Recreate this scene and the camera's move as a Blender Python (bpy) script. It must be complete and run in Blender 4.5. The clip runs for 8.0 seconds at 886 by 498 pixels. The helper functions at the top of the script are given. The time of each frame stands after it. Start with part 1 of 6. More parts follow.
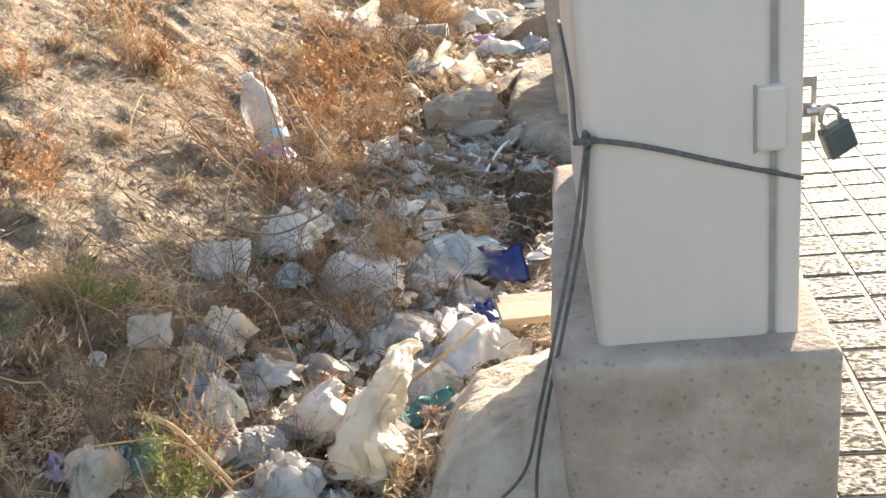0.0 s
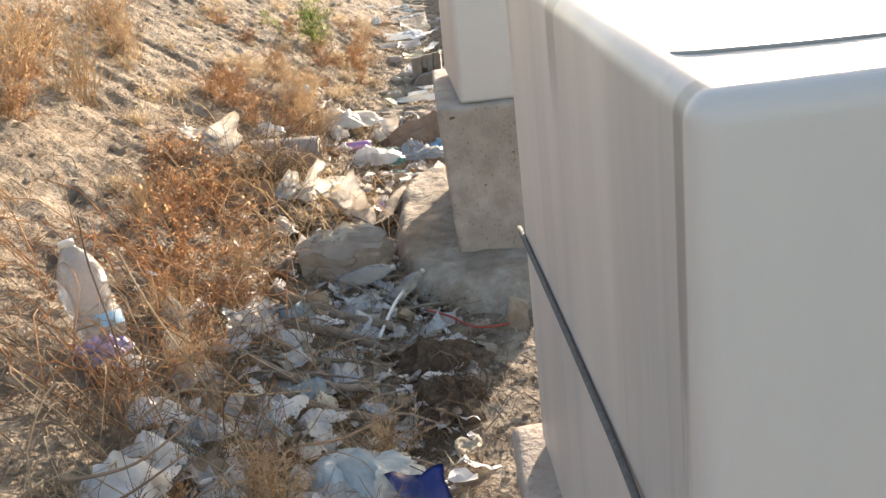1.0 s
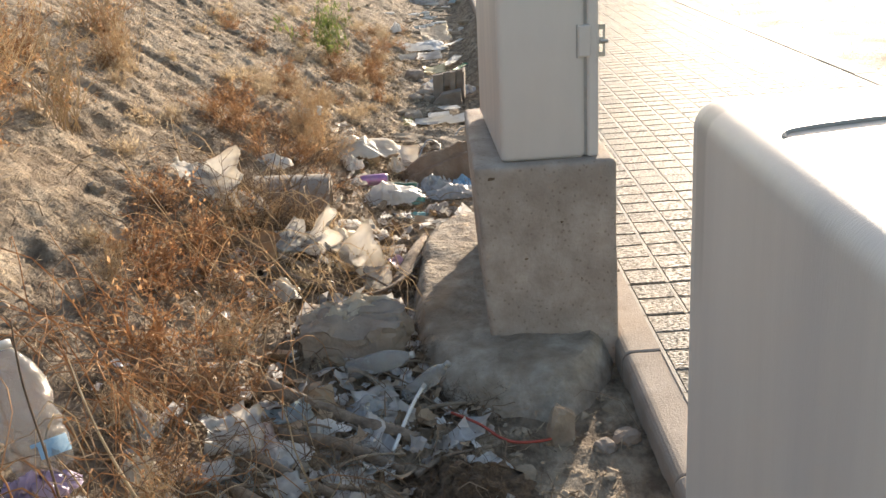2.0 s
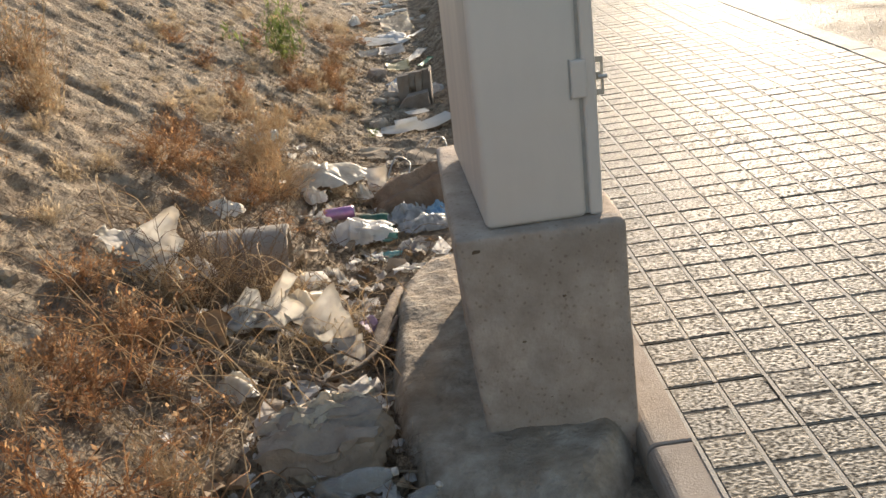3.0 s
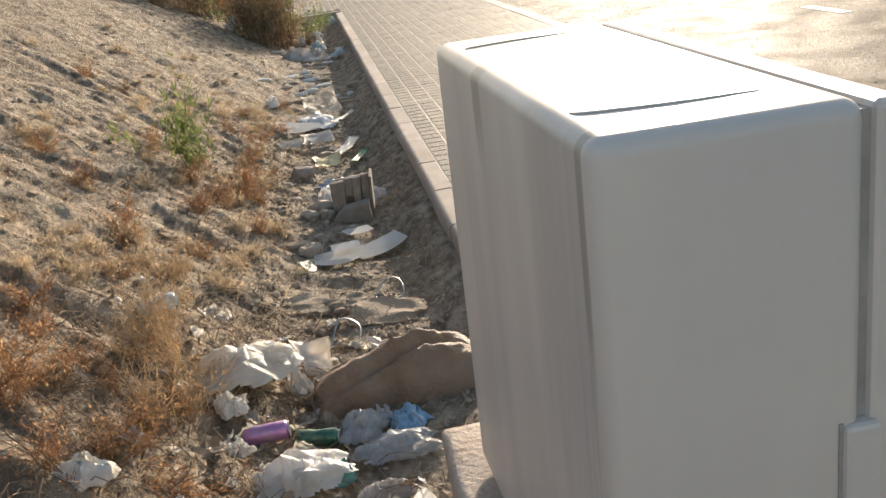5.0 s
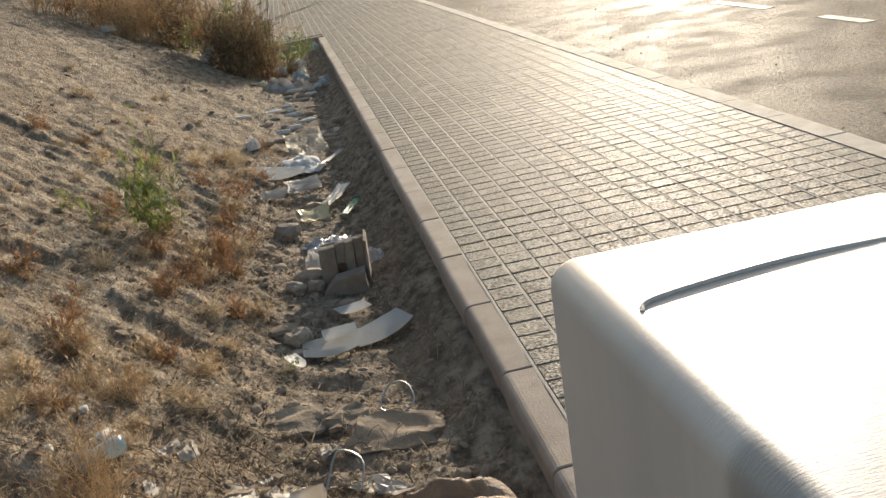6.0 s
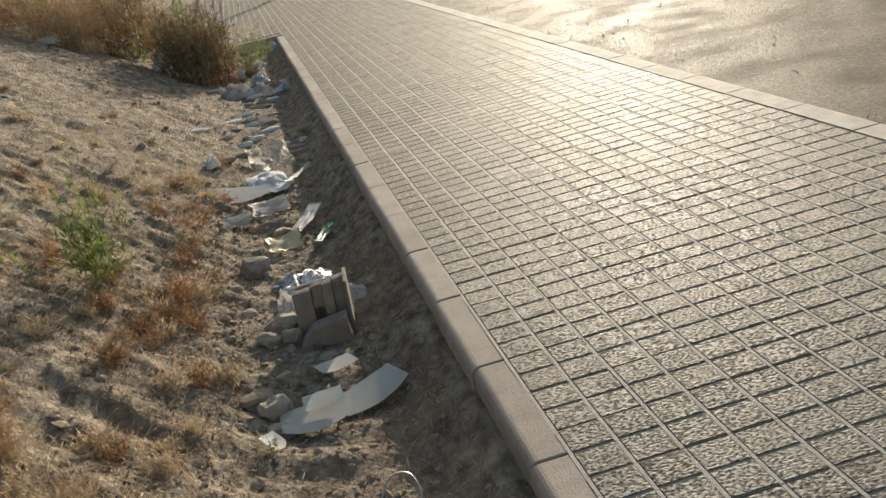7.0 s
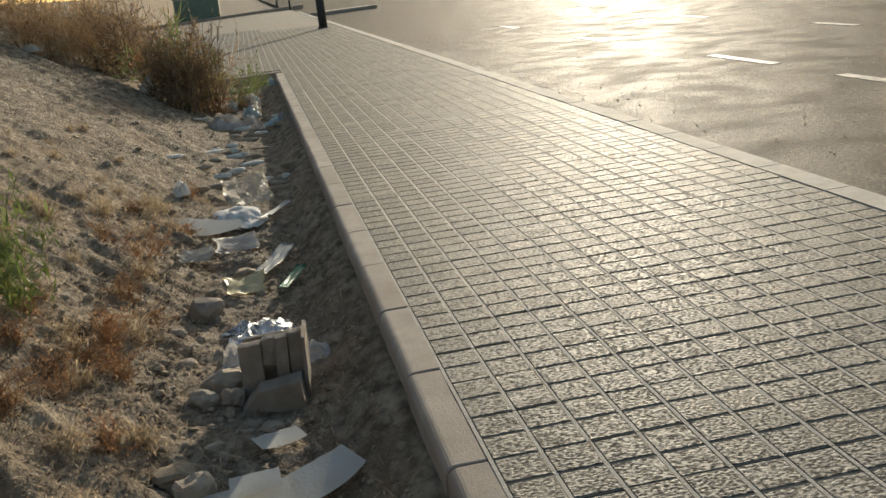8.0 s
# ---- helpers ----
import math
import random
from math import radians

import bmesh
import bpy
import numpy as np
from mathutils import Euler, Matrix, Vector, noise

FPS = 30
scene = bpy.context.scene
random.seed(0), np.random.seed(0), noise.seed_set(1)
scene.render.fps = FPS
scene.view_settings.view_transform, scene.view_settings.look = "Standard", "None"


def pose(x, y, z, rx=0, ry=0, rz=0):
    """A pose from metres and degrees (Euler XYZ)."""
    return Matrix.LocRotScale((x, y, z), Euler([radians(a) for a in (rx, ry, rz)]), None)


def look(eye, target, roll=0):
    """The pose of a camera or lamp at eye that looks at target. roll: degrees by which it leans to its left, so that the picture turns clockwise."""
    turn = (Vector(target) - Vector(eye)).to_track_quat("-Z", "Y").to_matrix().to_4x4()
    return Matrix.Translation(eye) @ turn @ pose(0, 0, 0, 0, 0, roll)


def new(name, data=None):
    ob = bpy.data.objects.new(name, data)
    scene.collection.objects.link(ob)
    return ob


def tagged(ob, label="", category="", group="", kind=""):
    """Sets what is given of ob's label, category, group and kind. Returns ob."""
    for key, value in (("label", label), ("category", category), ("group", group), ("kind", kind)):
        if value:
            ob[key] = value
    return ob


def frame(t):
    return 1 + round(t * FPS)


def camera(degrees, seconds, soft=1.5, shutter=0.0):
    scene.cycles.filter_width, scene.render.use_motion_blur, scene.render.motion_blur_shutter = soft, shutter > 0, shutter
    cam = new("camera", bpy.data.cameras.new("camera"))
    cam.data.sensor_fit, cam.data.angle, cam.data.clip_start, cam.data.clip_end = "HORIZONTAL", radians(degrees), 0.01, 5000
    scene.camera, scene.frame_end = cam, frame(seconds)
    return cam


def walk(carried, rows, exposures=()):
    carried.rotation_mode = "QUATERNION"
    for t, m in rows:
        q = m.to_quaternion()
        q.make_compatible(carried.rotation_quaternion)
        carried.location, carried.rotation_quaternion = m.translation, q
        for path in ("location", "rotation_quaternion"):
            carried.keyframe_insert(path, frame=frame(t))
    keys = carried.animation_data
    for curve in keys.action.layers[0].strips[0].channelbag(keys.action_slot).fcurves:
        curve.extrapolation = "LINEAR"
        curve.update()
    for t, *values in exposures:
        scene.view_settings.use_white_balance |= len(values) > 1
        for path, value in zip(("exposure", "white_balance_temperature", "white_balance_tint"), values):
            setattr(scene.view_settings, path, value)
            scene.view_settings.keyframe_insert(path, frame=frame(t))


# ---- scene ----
cam = camera(47.1, 8.0)
PATH = [
    (0, (-0.454, -1.114, 1.317), (-0.738, 0.720, 0.571), -7.5),
    (0.4, (-0.490, -0.742, 1.37), (-0.670, 1.115, 0.652), -5.4),
    (0.5, (-0.499, -0.660, 1.380), (-0.644, 1.200, 0.660), -8.0),
    (0.7, (-0.535, -0.462, 1.363), (-0.607, 1.424, 0.702), -5.3),
    (1, (-0.597, -0.216, 1.381), (-0.607, 1.675, 0.731), -6.8),
    (1.5, (-0.632, 0.143, 1.437), (-0.617, 2.019, 0.744), -5.9),
    (2, (-0.66, 0.478, 1.439), (-0.68, 2.37, 0.79), -4.2),
    (2.2, (-0.727, 0.632, 1.494), (-0.726, 2.525, 0.847), -3.7),
    (3.3, (-0.614, 1.33, 1.541), (-0.593, 3.199, 0.829), -8.6),
    (3.5, (-0.639, 1.493, 1.529), (-0.62, 3.367, 0.832), -8.4),
    (4, (-0.637, 1.974, 1.567), (-0.573, 3.851, 0.88), -10.0),
    (4.5, (-0.589, 2.418, 1.582), (-0.471, 4.311, 0.947), -8.6),
    (5, (-0.7, 2.803, 1.599), (-0.513, 4.692, 0.971), -8.1),
    (5.2, (-0.685, 3.069, 1.574), (-0.448, 4.963, 0.979), -8.9),
    (6.3, (-0.643, 4.036, 1.643), (-0.444, 5.931, 1.035), -10.7),
    (6.5, (-0.664, 4.214, 1.625), (-0.456, 6.115, 1.038), -11.2),
    (7, (-0.605, 4.602, 1.642), (-0.347, 6.48, 1.003), -12.9),
    (7.5, (-0.513, 4.982, 1.495), (-0.208, 6.868, 0.904), -7.0),
    (8, (-0.494, 5.372, 1.38), (-0.184, 7.275, 0.851), -6.8),
]
walk(cam, [(t, look(eye, target, roll)) for t, eye, target, roll in PATH],
     [(0.0, 2.0, 7000, 15), (0.5, 1.88, 7000, 15), (1.0, 1.74, 7000, 15), (1.6, 1.46, 6900, 15), (2.0, 1.25, 6900, 14), (3.5, 0.89, 6900, 13), (4.5, 0.94, 6900, 13), (5.0, 0.98, 6850, 13), (6.4, 0.34, 6800, 9), (7.0, 0.42, 6800, 8), (7.5, 0.30, 6800, 7), (8.0, 0.10, 6750, 6)])

# ---- world and sun ----
SUN_AZ, SUN_EL = 20.6, 11.5          # degrees right of the kerb's line, and above the horizon
world = bpy.data.worlds.new("sky")
scene.world = world
world.use_nodes = True
_n, _l = world.node_tree.nodes, world.node_tree.links
_sky = _n.new("ShaderNodeTexSky")
_sky.sky_type, _sky.sun_disc = "NISHITA", False
_sky.sun_elevation, _sky.sun_rotation = radians(SUN_EL), radians(SUN_AZ)
_sky.air_density, _sky.dust_density = 1.0, 1.5
_bg = _n["Background"]
_bg.inputs["Strength"].default_value = 0.15
_l.new(_sky.outputs["Color"], _bg.inputs["Color"])
sun = new("sun", bpy.data.lights.new("sun", "SUN"))
sun.data.energy, sun.data.angle, sun.data.color = 4.7, radians(0.6), (1.0, 0.90, 0.76)
_s = Vector((math.sin(radians(SUN_AZ)) * math.cos(radians(SUN_EL)), math.cos(radians(SUN_AZ)) * math.cos(radians(SUN_EL)), math.sin(radians(SUN_EL))))
sun.matrix_world = look(_s * 60, (0, 0, 0))


# ---- materials ----
def ramp(nt, stops):
    r = nt.nodes.new("ShaderNodeValToRGB")
    e = r.color_ramp.elements
    while len(e) < len(stops):
        e.new(0.5)
    for i, (p, c) in enumerate(stops):
        e[i].position, e[i].color = p, (*c, 1)
    return r


def mat(name, cols, scale=8.0, rough=0.7, bump=0.3, bscale=60.0, metal=0.0, stretch=(1, 1, 1), vary=0.0, thin=0.0,
        dirt=None, dirt_scale=3.0, dirt_amount=0.5, cracks=0.0, bdist=0.01, gloss=0.5, glass=0.0, span=0.2, pits=0.0, dusty=0.0):
    """A surface: grain between cols, dirt in patches of its own shape, fine relief; thin lets light through from behind."""
    m = bpy.data.materials.new(name)
    m.use_nodes = True
    nt = m.node_tree
    N, L = nt.nodes, nt.links
    p = N["Principled BSDF"]
    tc, mp = N.new("ShaderNodeTexCoord"), N.new("ShaderNodeMapping")
    mp.inputs["Scale"].default_value = stretch
    L.new(tc.outputs["Object"], mp.inputs["Vector"])
    if vary:
        oi, ad = N.new("ShaderNodeObjectInfo"), N.new("ShaderNodeVectorMath")
        ad.operation = "MULTIPLY_ADD"
        ad.inputs[1].default_value = (37.0, 53.0, 71.0)
        L.new(oi.outputs["Random"], ad.inputs[0])
        L.new(tc.outputs["Object"], ad.inputs[2])
        L.new(ad.outputs[0], mp.inputs["Vector"])
    n1 = N.new("ShaderNodeTexNoise")
    n1.inputs["Scale"].default_value, n1.inputs["Detail"].default_value, n1.inputs["Roughness"].default_value = scale, 8, 0.65
    L.new(mp.outputs["Vector"], n1.inputs["Vector"])
    k = len(cols)
    r1 = ramp(nt, [(0.5 - span + 2 * span * i / max(1, k - 1), c) for i, c in enumerate(cols)])
    L.new(n1.outputs["Fac"], r1.inputs["Fac"])
    col = r1.outputs["Color"]
    if dirt:
        n2 = N.new("ShaderNodeTexNoise")
        n2.inputs["Scale"].default_value, n2.inputs["Detail"].default_value = dirt_scale, 6
        L.new(mp.outputs["Vector"], n2.inputs["Vector"])
        r2 = ramp(nt, [(0.42, (0, 0, 0)), (0.68, (dirt_amount,) * 3)])
        L.new(n2.outputs["Fac"], r2.inputs["Fac"])
        mx = N.new("ShaderNodeMix")
        mx.data_type = "RGBA"
        L.new(r2.outputs["Color"], mx.inputs["Factor"])
        L.new(col, mx.inputs["A"])
        mx.inputs["B"].default_value = (*dirt, 1)
        col = mx.outputs["Result"]
    if pits:
        v, r3, mp2 = N.new("ShaderNodeTexVoronoi"), ramp(nt, [(0.10, (0.8, 0.8, 0.8)), (0.26, (0, 0, 0))]), N.new("ShaderNodeMix")
        v.inputs["Scale"].default_value, v.inputs["Randomness"].default_value = pits, 1.0
        nv, av = N.new("ShaderNodeTexNoise"), N.new("ShaderNodeVectorMath")
        nv.inputs["Scale"].default_value = pits * 1.7
        av.operation = "MULTIPLY_ADD"
        av.inputs[1].default_value = (0.5 / pits,) * 3
        L.new(mp.outputs["Vector"], nv.inputs["Vector"])
        L.new(nv.outputs["Color"], av.inputs[0])
        L.new(mp.outputs["Vector"], av.inputs[2])
        L.new(av.outputs[0], v.inputs["Vector"])
        L.new(v.outputs["Distance"], r3.inputs["Fac"])
        mp2.data_type, mp2.blend_type = "RGBA", "MULTIPLY"
        L.new(r3.outputs["Color"], mp2.inputs["Factor"])
        L.new(col, mp2.inputs["A"])
        mp2.inputs["B"].default_value = (0.66, 0.62, 0.57, 1)
        col = mp2.outputs["Result"]
    if vary:
        hs, mr = N.new("ShaderNodeHueSaturation"), N.new("ShaderNodeMapRange")
        mr.inputs["To Min"].default_value, mr.inputs["To Max"].default_value = 1 - vary, 1 + vary
        L.new(oi.outputs["Random"], mr.inputs["Value"])
        L.new(mr.outputs["Result"], hs.inputs["Value"])
        L.new(col, hs.inputs["Color"])
        col = hs.outputs["Color"]
    L.new(col, p.inputs["Base Color"])
    p.inputs["Roughness"].default_value, p.inputs["Metallic"].default_value = rough, metal
    p.inputs["Specular IOR Level"].default_value = gloss
    if dusty:
        mq = N.new("ShaderNodeMapRange")
        mq.inputs["From Max"].default_value = dirt_amount
        mq.inputs["To Min"].default_value, mq.inputs["To Max"].default_value = rough, dusty
        L.new(r2.outputs["Color"], mq.inputs["Value"])
        L.new(mq.outputs["Result"], p.inputs["Roughness"])
    if glass:
        p.inputs["Transmission Weight"].default_value = glass
        p.inputs["IOR"].default_value = 1.2
    if bump:
        n3 = N.new("ShaderNodeTexNoise")
        n3.inputs["Scale"].default_value, n3.inputs["Detail"].default_value, n3.inputs["Roughness"].default_value = bscale, 6, 0.6
        L.new(mp.outputs["Vector"], n3.inputs["Vector"])
        h = n3.outputs["Fac"]
        if cracks:
            v = N.new("ShaderNodeTexVoronoi")
            v.feature = "DISTANCE_TO_EDGE"
            v.inputs["Scale"].default_value = cracks
            L.new(mp.outputs["Vector"], v.inputs["Vector"])
            ma = N.new("ShaderNodeMath")
            ma.operation = "MULTIPLY_ADD"
            ma.inputs[1].default_value = 1.5
            L.new(v.outputs["Distance"], ma.inputs[0])
            L.new(h, ma.inputs[2])
            h = ma.outputs[0]
        b = N.new("ShaderNodeBump")
        b.inputs["Strength"].default_value, b.inputs["Distance"].default_value = bump, bdist
        L.new(h, b.inputs["Height"])
        L.new(b.outputs["Normal"], p.inputs["Normal"])
    if thin:
        tr, ms = N.new("ShaderNodeBsdfTranslucent"), N.new("ShaderNodeMixShader")
        ms.inputs["Fac"].default_value = thin
        L.new(col, tr.inputs["Color"])
        L.new(p.outputs["BSDF"], ms.inputs[1])
        L.new(tr.outputs["BSDF"], ms.inputs[2])
        L.new(ms.outputs["Shader"], N["Material Output"].inputs["Surface"])
    return m


M_SOIL = mat("dry_soil", [(0.125, 0.094, 0.066), (0.268, 0.212, 0.151), (0.42, 0.348, 0.257)], 9, 0.95, 1.0, 30, stretch=(1.3, 0.8, 1), dirt=(0.215, 0.158, 0.106), dirt_scale=2.0, dirt_amount=0.6, bdist=0.05, gloss=0.2, span=0.12)
M_CLOD = mat("soil_clods", [(0.18, 0.135, 0.09), (0.31, 0.245, 0.172), (0.40, 0.33, 0.24)], 9, 0.95, 0.6, 80, bdist=0.01, gloss=0.2)
M_STONE = mat("pale_stone", [(0.26, 0.205, 0.15), (0.38, 0.31, 0.235), (0.48, 0.41, 0.325)], 12, 0.9, 0.7, 60, vary=0.25, dirt=(0.22, 0.15, 0.09), dirt_scale=9, bdist=0.012, gloss=0.3)
M_CONC = mat("concrete", [(0.29, 0.236, 0.192), (0.39, 0.322, 0.264), (0.48, 0.41, 0.345)], 11, 0.9, 0.6, 70, dirt=(0.235, 0.186, 0.148), dirt_scale=3.0, dirt_amount=0.65, gloss=0.3, pits=46, bdist=0.012)
# tones lowered to carry the shade round the far footing
M_LUMP = mat("rough_concrete", [(0.24, 0.197, 0.15), (0.37, 0.312, 0.245), (0.49, 0.43, 0.35)], 12, 0.95, 1.0, 30, dirt=(0.24, 0.175, 0.115), dirt_scale=5, dirt_amount=0.55, bdist=0.04, gloss=0.2)
# dusty, and paler than M_LUMP: sunlight on the near footing is in the colour
M_LUMP_PALE = mat("dusty_sunlit_mortar", [(0.36, 0.30, 0.225), (0.50, 0.43, 0.335), (0.60, 0.53, 0.43)], 9, 0.95, 0.8, 26, dirt=(0.34, 0.26, 0.18), dirt_scale=4, dirt_amount=0.5, bdist=0.03, gloss=0.2)
M_KERB = mat("kerb_concrete", [(0.27, 0.221, 0.178), (0.36, 0.302, 0.25), (0.43, 0.37, 0.312)], 6, 0.85, 0.35, 140, vary=0.08, dirt=(0.22, 0.165, 0.11), dirt_amount=0.4, gloss=0.3)
M_KERB_PALE = mat("pale_kerb_concrete", [(0.34, 0.30, 0.245), (0.45, 0.405, 0.34), (0.53, 0.485, 0.415)], 6, 0.8, 0.4, 110, vary=0.10, dirt=(0.28, 0.225, 0.16), dirt_scale=5, dirt_amount=0.5, gloss=0.4)


def tile_material():
    """Bush-hammered tile: worn pale flats between dark irregular pits; the flats shine a little."""
    m = bpy.data.materials.new("bush_hammered_tile")
    m.use_nodes = True
    nt = m.node_tree
    N, L = nt.nodes, nt.links
    p = N["Principled BSDF"]
    tc, oi, geo, ad = N.new("ShaderNodeTexCoord"), N.new("ShaderNodeObjectInfo"), N.new("ShaderNodeNewGeometry"), N.new("ShaderNodeVectorMath")
    ad.operation = "MULTIPLY_ADD"
    ad.inputs[1].default_value = (3.7, 5.3, 7.1)
    L.new(oi.outputs["Random"], ad.inputs[0])
    L.new(tc.outputs["Object"], ad.inputs[2])
    mp = N.new("ShaderNodeMapping")
    mp.inputs["Scale"].default_value = (0.8, 1.1, 1.0)
    L.new(ad.outputs[0], mp.inputs["Vector"])
    pit = N.new("ShaderNodeTexNoise")
    pit.inputs["Scale"].default_value, pit.inputs["Detail"].default_value, pit.inputs["Roughness"].default_value = 92, 2.5, 0.55
    L.new(mp.outputs["Vector"], pit.inputs["Vector"])
    r1 = ramp(nt, [(0.36, (0.046, 0.039, 0.031)), (0.43, (0.104, 0.094, 0.077)), (0.51, (0.155, 0.143, 0.119)), (0.66, (0.222, 0.206, 0.174))])
    L.new(pit.outputs["Fac"], r1.inputs["Fac"])
    soil = N.new("ShaderNodeTexNoise")
    soil.inputs["Scale"].default_value, soil.inputs["Detail"].default_value = 3.2, 5
    L.new(mp.outputs["Vector"], soil.inputs["Vector"])
    r2 = ramp(nt, [(0.44, (0, 0, 0)), (0.70, (0.5, 0.5, 0.5))])
    L.new(soil.outputs["Fac"], r2.inputs["Fac"])
    mx = N.new("ShaderNodeMix")
    mx.data_type = "RGBA"
    L.new(r2.outputs["Color"], mx.inputs["Factor"])
    L.new(r1.outputs["Color"], mx.inputs["A"])
    mx.inputs["B"].default_value = (0.185, 0.158, 0.118, 1)
    sm, hs, mr = N.new("ShaderNodeMath"), N.new("ShaderNodeHueSaturation"), N.new("ShaderNodeMapRange")
    sm.operation = "ADD"
    L.new(oi.outputs["Random"], sm.inputs[0])
    L.new(geo.outputs["Random Per Island"], sm.inputs[1])
    mr.inputs["From Max"].default_value = 2.0
    mr.inputs["To Min"].default_value, mr.inputs["To Max"].default_value = 0.72, 1.28
    L.new(sm.outputs[0], mr.inputs["Value"])
    L.new(mr.outputs["Result"], hs.inputs["Value"])
    L.new(mx.outputs["Result"], hs.inputs["Color"])
    L.new(hs.outputs["Color"], p.inputs["Base Color"])
    rr = N.new("ShaderNodeMapRange")
    rr.inputs["From Min"].default_value, rr.inputs["From Max"].default_value = 0.40, 0.58
    rr.inputs["To Min"].default_value, rr.inputs["To Max"].default_value = 0.90, 0.56
    L.new(pit.outputs["Fac"], rr.inputs["Value"])
    L.new(rr.outputs["Result"], p.inputs["Roughness"])
    p.inputs["Specular IOR Level"].default_value = 0.13
    b = N.new("ShaderNodeBump")
    b.inputs["Strength"].default_value, b.inputs["Distance"].default_value = 0.6, 0.007
    L.new(pit.outputs["Fac"], b.inputs["Height"])
    L.new(b.outputs["Normal"], p.inputs["Normal"])
    return m


M_TILE = tile_material()
M_JOINT = mat("dusty_joint", [(0.20, 0.165, 0.12), (0.31, 0.265, 0.205)], 14, 0.9, 0.4, 120, dirt=(0.12, 0.09, 0.06), dirt_amount=0.5, gloss=0.2)
M_JOINT_PALE = mat("pale_joint", [(0.34, 0.31, 0.26), (0.46, 0.42, 0.36)], 18, 0.8, 0.4, 120, dirt=(0.21, 0.17, 0.125), dirt_scale=2.2, dirt_amount=0.7, gloss=0.3)
M_ROAD = mat("dusty_asphalt", [(0.012, 0.011, 0.010), (0.032, 0.028, 0.024), (0.078, 0.067, 0.053)], 34, 0.62, 1.0, 46, stretch=(1, 0.9, 1), dirt=(0.080, 0.064, 0.045), dirt_scale=1.7, dirt_amount=0.75, bdist=0.02, gloss=0.036, span=0.12, dusty=0.76)
M_PAINT = mat("worn_road_paint", [(0.12, 0.112, 0.10), (0.42, 0.40, 0.365)], 9, 0.6, 0.4, 90, gloss=0.3, span=0.14)
# stain patches; their cool grey also paints in sky light on the left face
M_CAB = mat("grey_polyester", [(0.52, 0.468, 0.42), (0.565, 0.51, 0.458), (0.59, 0.535, 0.48)], 3, 0.42, 0.10, 160, stretch=(0.8, 4.2, 0.35), dirt=(0.35, 0.335, 0.335), dirt_scale=2.4, dirt_amount=0.42)


def drip_stain(m, spots):
    """Soft water stains that run down from the edge; spots: (y, half width, top, length, strength)."""
    nt = m.node_tree
    N, L = nt.nodes, nt.links
    base = N["Principled BSDF"].inputs["Base Color"]
    tc, xyz, streak, mp = N.new("ShaderNodeTexCoord"), N.new("ShaderNodeSeparateXYZ"), N.new("ShaderNodeTexNoise"), N.new("ShaderNodeMapping")
    mp.inputs["Scale"].default_value = (1, 90, 9)
    streak.inputs["Scale"].default_value = 1.0
    L.new(tc.outputs["Object"], mp.inputs["Vector"])
    L.new(mp.outputs["Vector"], streak.inputs["Vector"])
    L.new(tc.outputs["Object"], xyz.inputs["Vector"])

    def calc(op, p, q):
        n = N.new("ShaderNodeMath")
        n.operation = op
        for socket, value in zip(n.inputs, (p, q)):
            if isinstance(value, (int, float)):
                socket.default_value = value
            else:
                L.new(value, socket)
        return n.outputs[0]

    def step(value, p, q):
        n = N.new("ShaderNodeMapRange")
        n.interpolation_type = "SMOOTHSTEP"
        n.inputs["From Min"].default_value, n.inputs["From Max"].default_value = p, q
        L.new(value, n.inputs["Value"])
        return n.outputs["Result"]

    side = step(xyz.outputs["X"], 0.024, 0.012)
    wob = calc("MULTIPLY", calc("SUBTRACT", streak.outputs["Fac"], 0.5), 1.0)
    for y, half, top, length, strength in spots:
        across = step(calc("ABSOLUTE", calc("SUBTRACT", xyz.outputs["Y"], y), 0.0), half, half * 0.55)
        down = step(calc("ADD", xyz.outputs["Z"], calc("MULTIPLY", wob, length)), top - length, top - length * 0.25)
        mask = calc("MULTIPLY", calc("MULTIPLY", across, down), calc("MULTIPLY", side, strength))
        mx = N.new("ShaderNodeMix")
        mx.data_type = "RGBA"
        L.new(mask, mx.inputs["Factor"])
        L.new(base.links[0].from_socket, mx.inputs["A"])
        mx.inputs["B"].default_value = (0.26, 0.24, 0.215, 1)
        L.new(mx.outputs["Result"], base)


drip_stain(M_CAB, [(0.492, 0.032, 0.757, 0.145, 0.75), (0.40, 0.07, 0.745, 0.40, 0.12), (0.835, 0.014, 0.755, 0.2, 0.5), (0.16, 0.10, 0.745, 0.55, 0.26), (0.034, 0.013, 0.765, 0.42, 0.85), (0.055, 0.032, 0.765, 0.60, 0.30)])
M_SLOT = mat("dark_seal_and_ridge_shade", [(0.24, 0.225, 0.20), (0.34, 0.32, 0.29)], 20, 0.8, 0.2)
M_STEEL = mat("galvanised_steel", [(0.32, 0.31, 0.29), (0.50, 0.49, 0.46)], 40, 0.4, 0.2, 150, metal=0.9)
M_LOCK = mat("green_grey_padlock", [(0.045, 0.065, 0.065), (0.08, 0.105, 0.10)], 30, 0.45, 0.1, 150)
M_ROPE = mat("grey_rope", [(0.09, 0.085, 0.08), (0.20, 0.19, 0.175)], 120, 0.9, 0.8, 300, stretch=(1, 1, 0.4))
M_WHITE = mat("white_film", [(0.68, 0.665, 0.63), (0.80, 0.79, 0.77), (0.86, 0.855, 0.84)], 10, 0.38, 0.7, 22, thin=0.5, vary=0.06, dirt=(0.42, 0.33, 0.22), dirt_scale=7, dirt_amount=0.28, cracks=13, bdist=0.02)
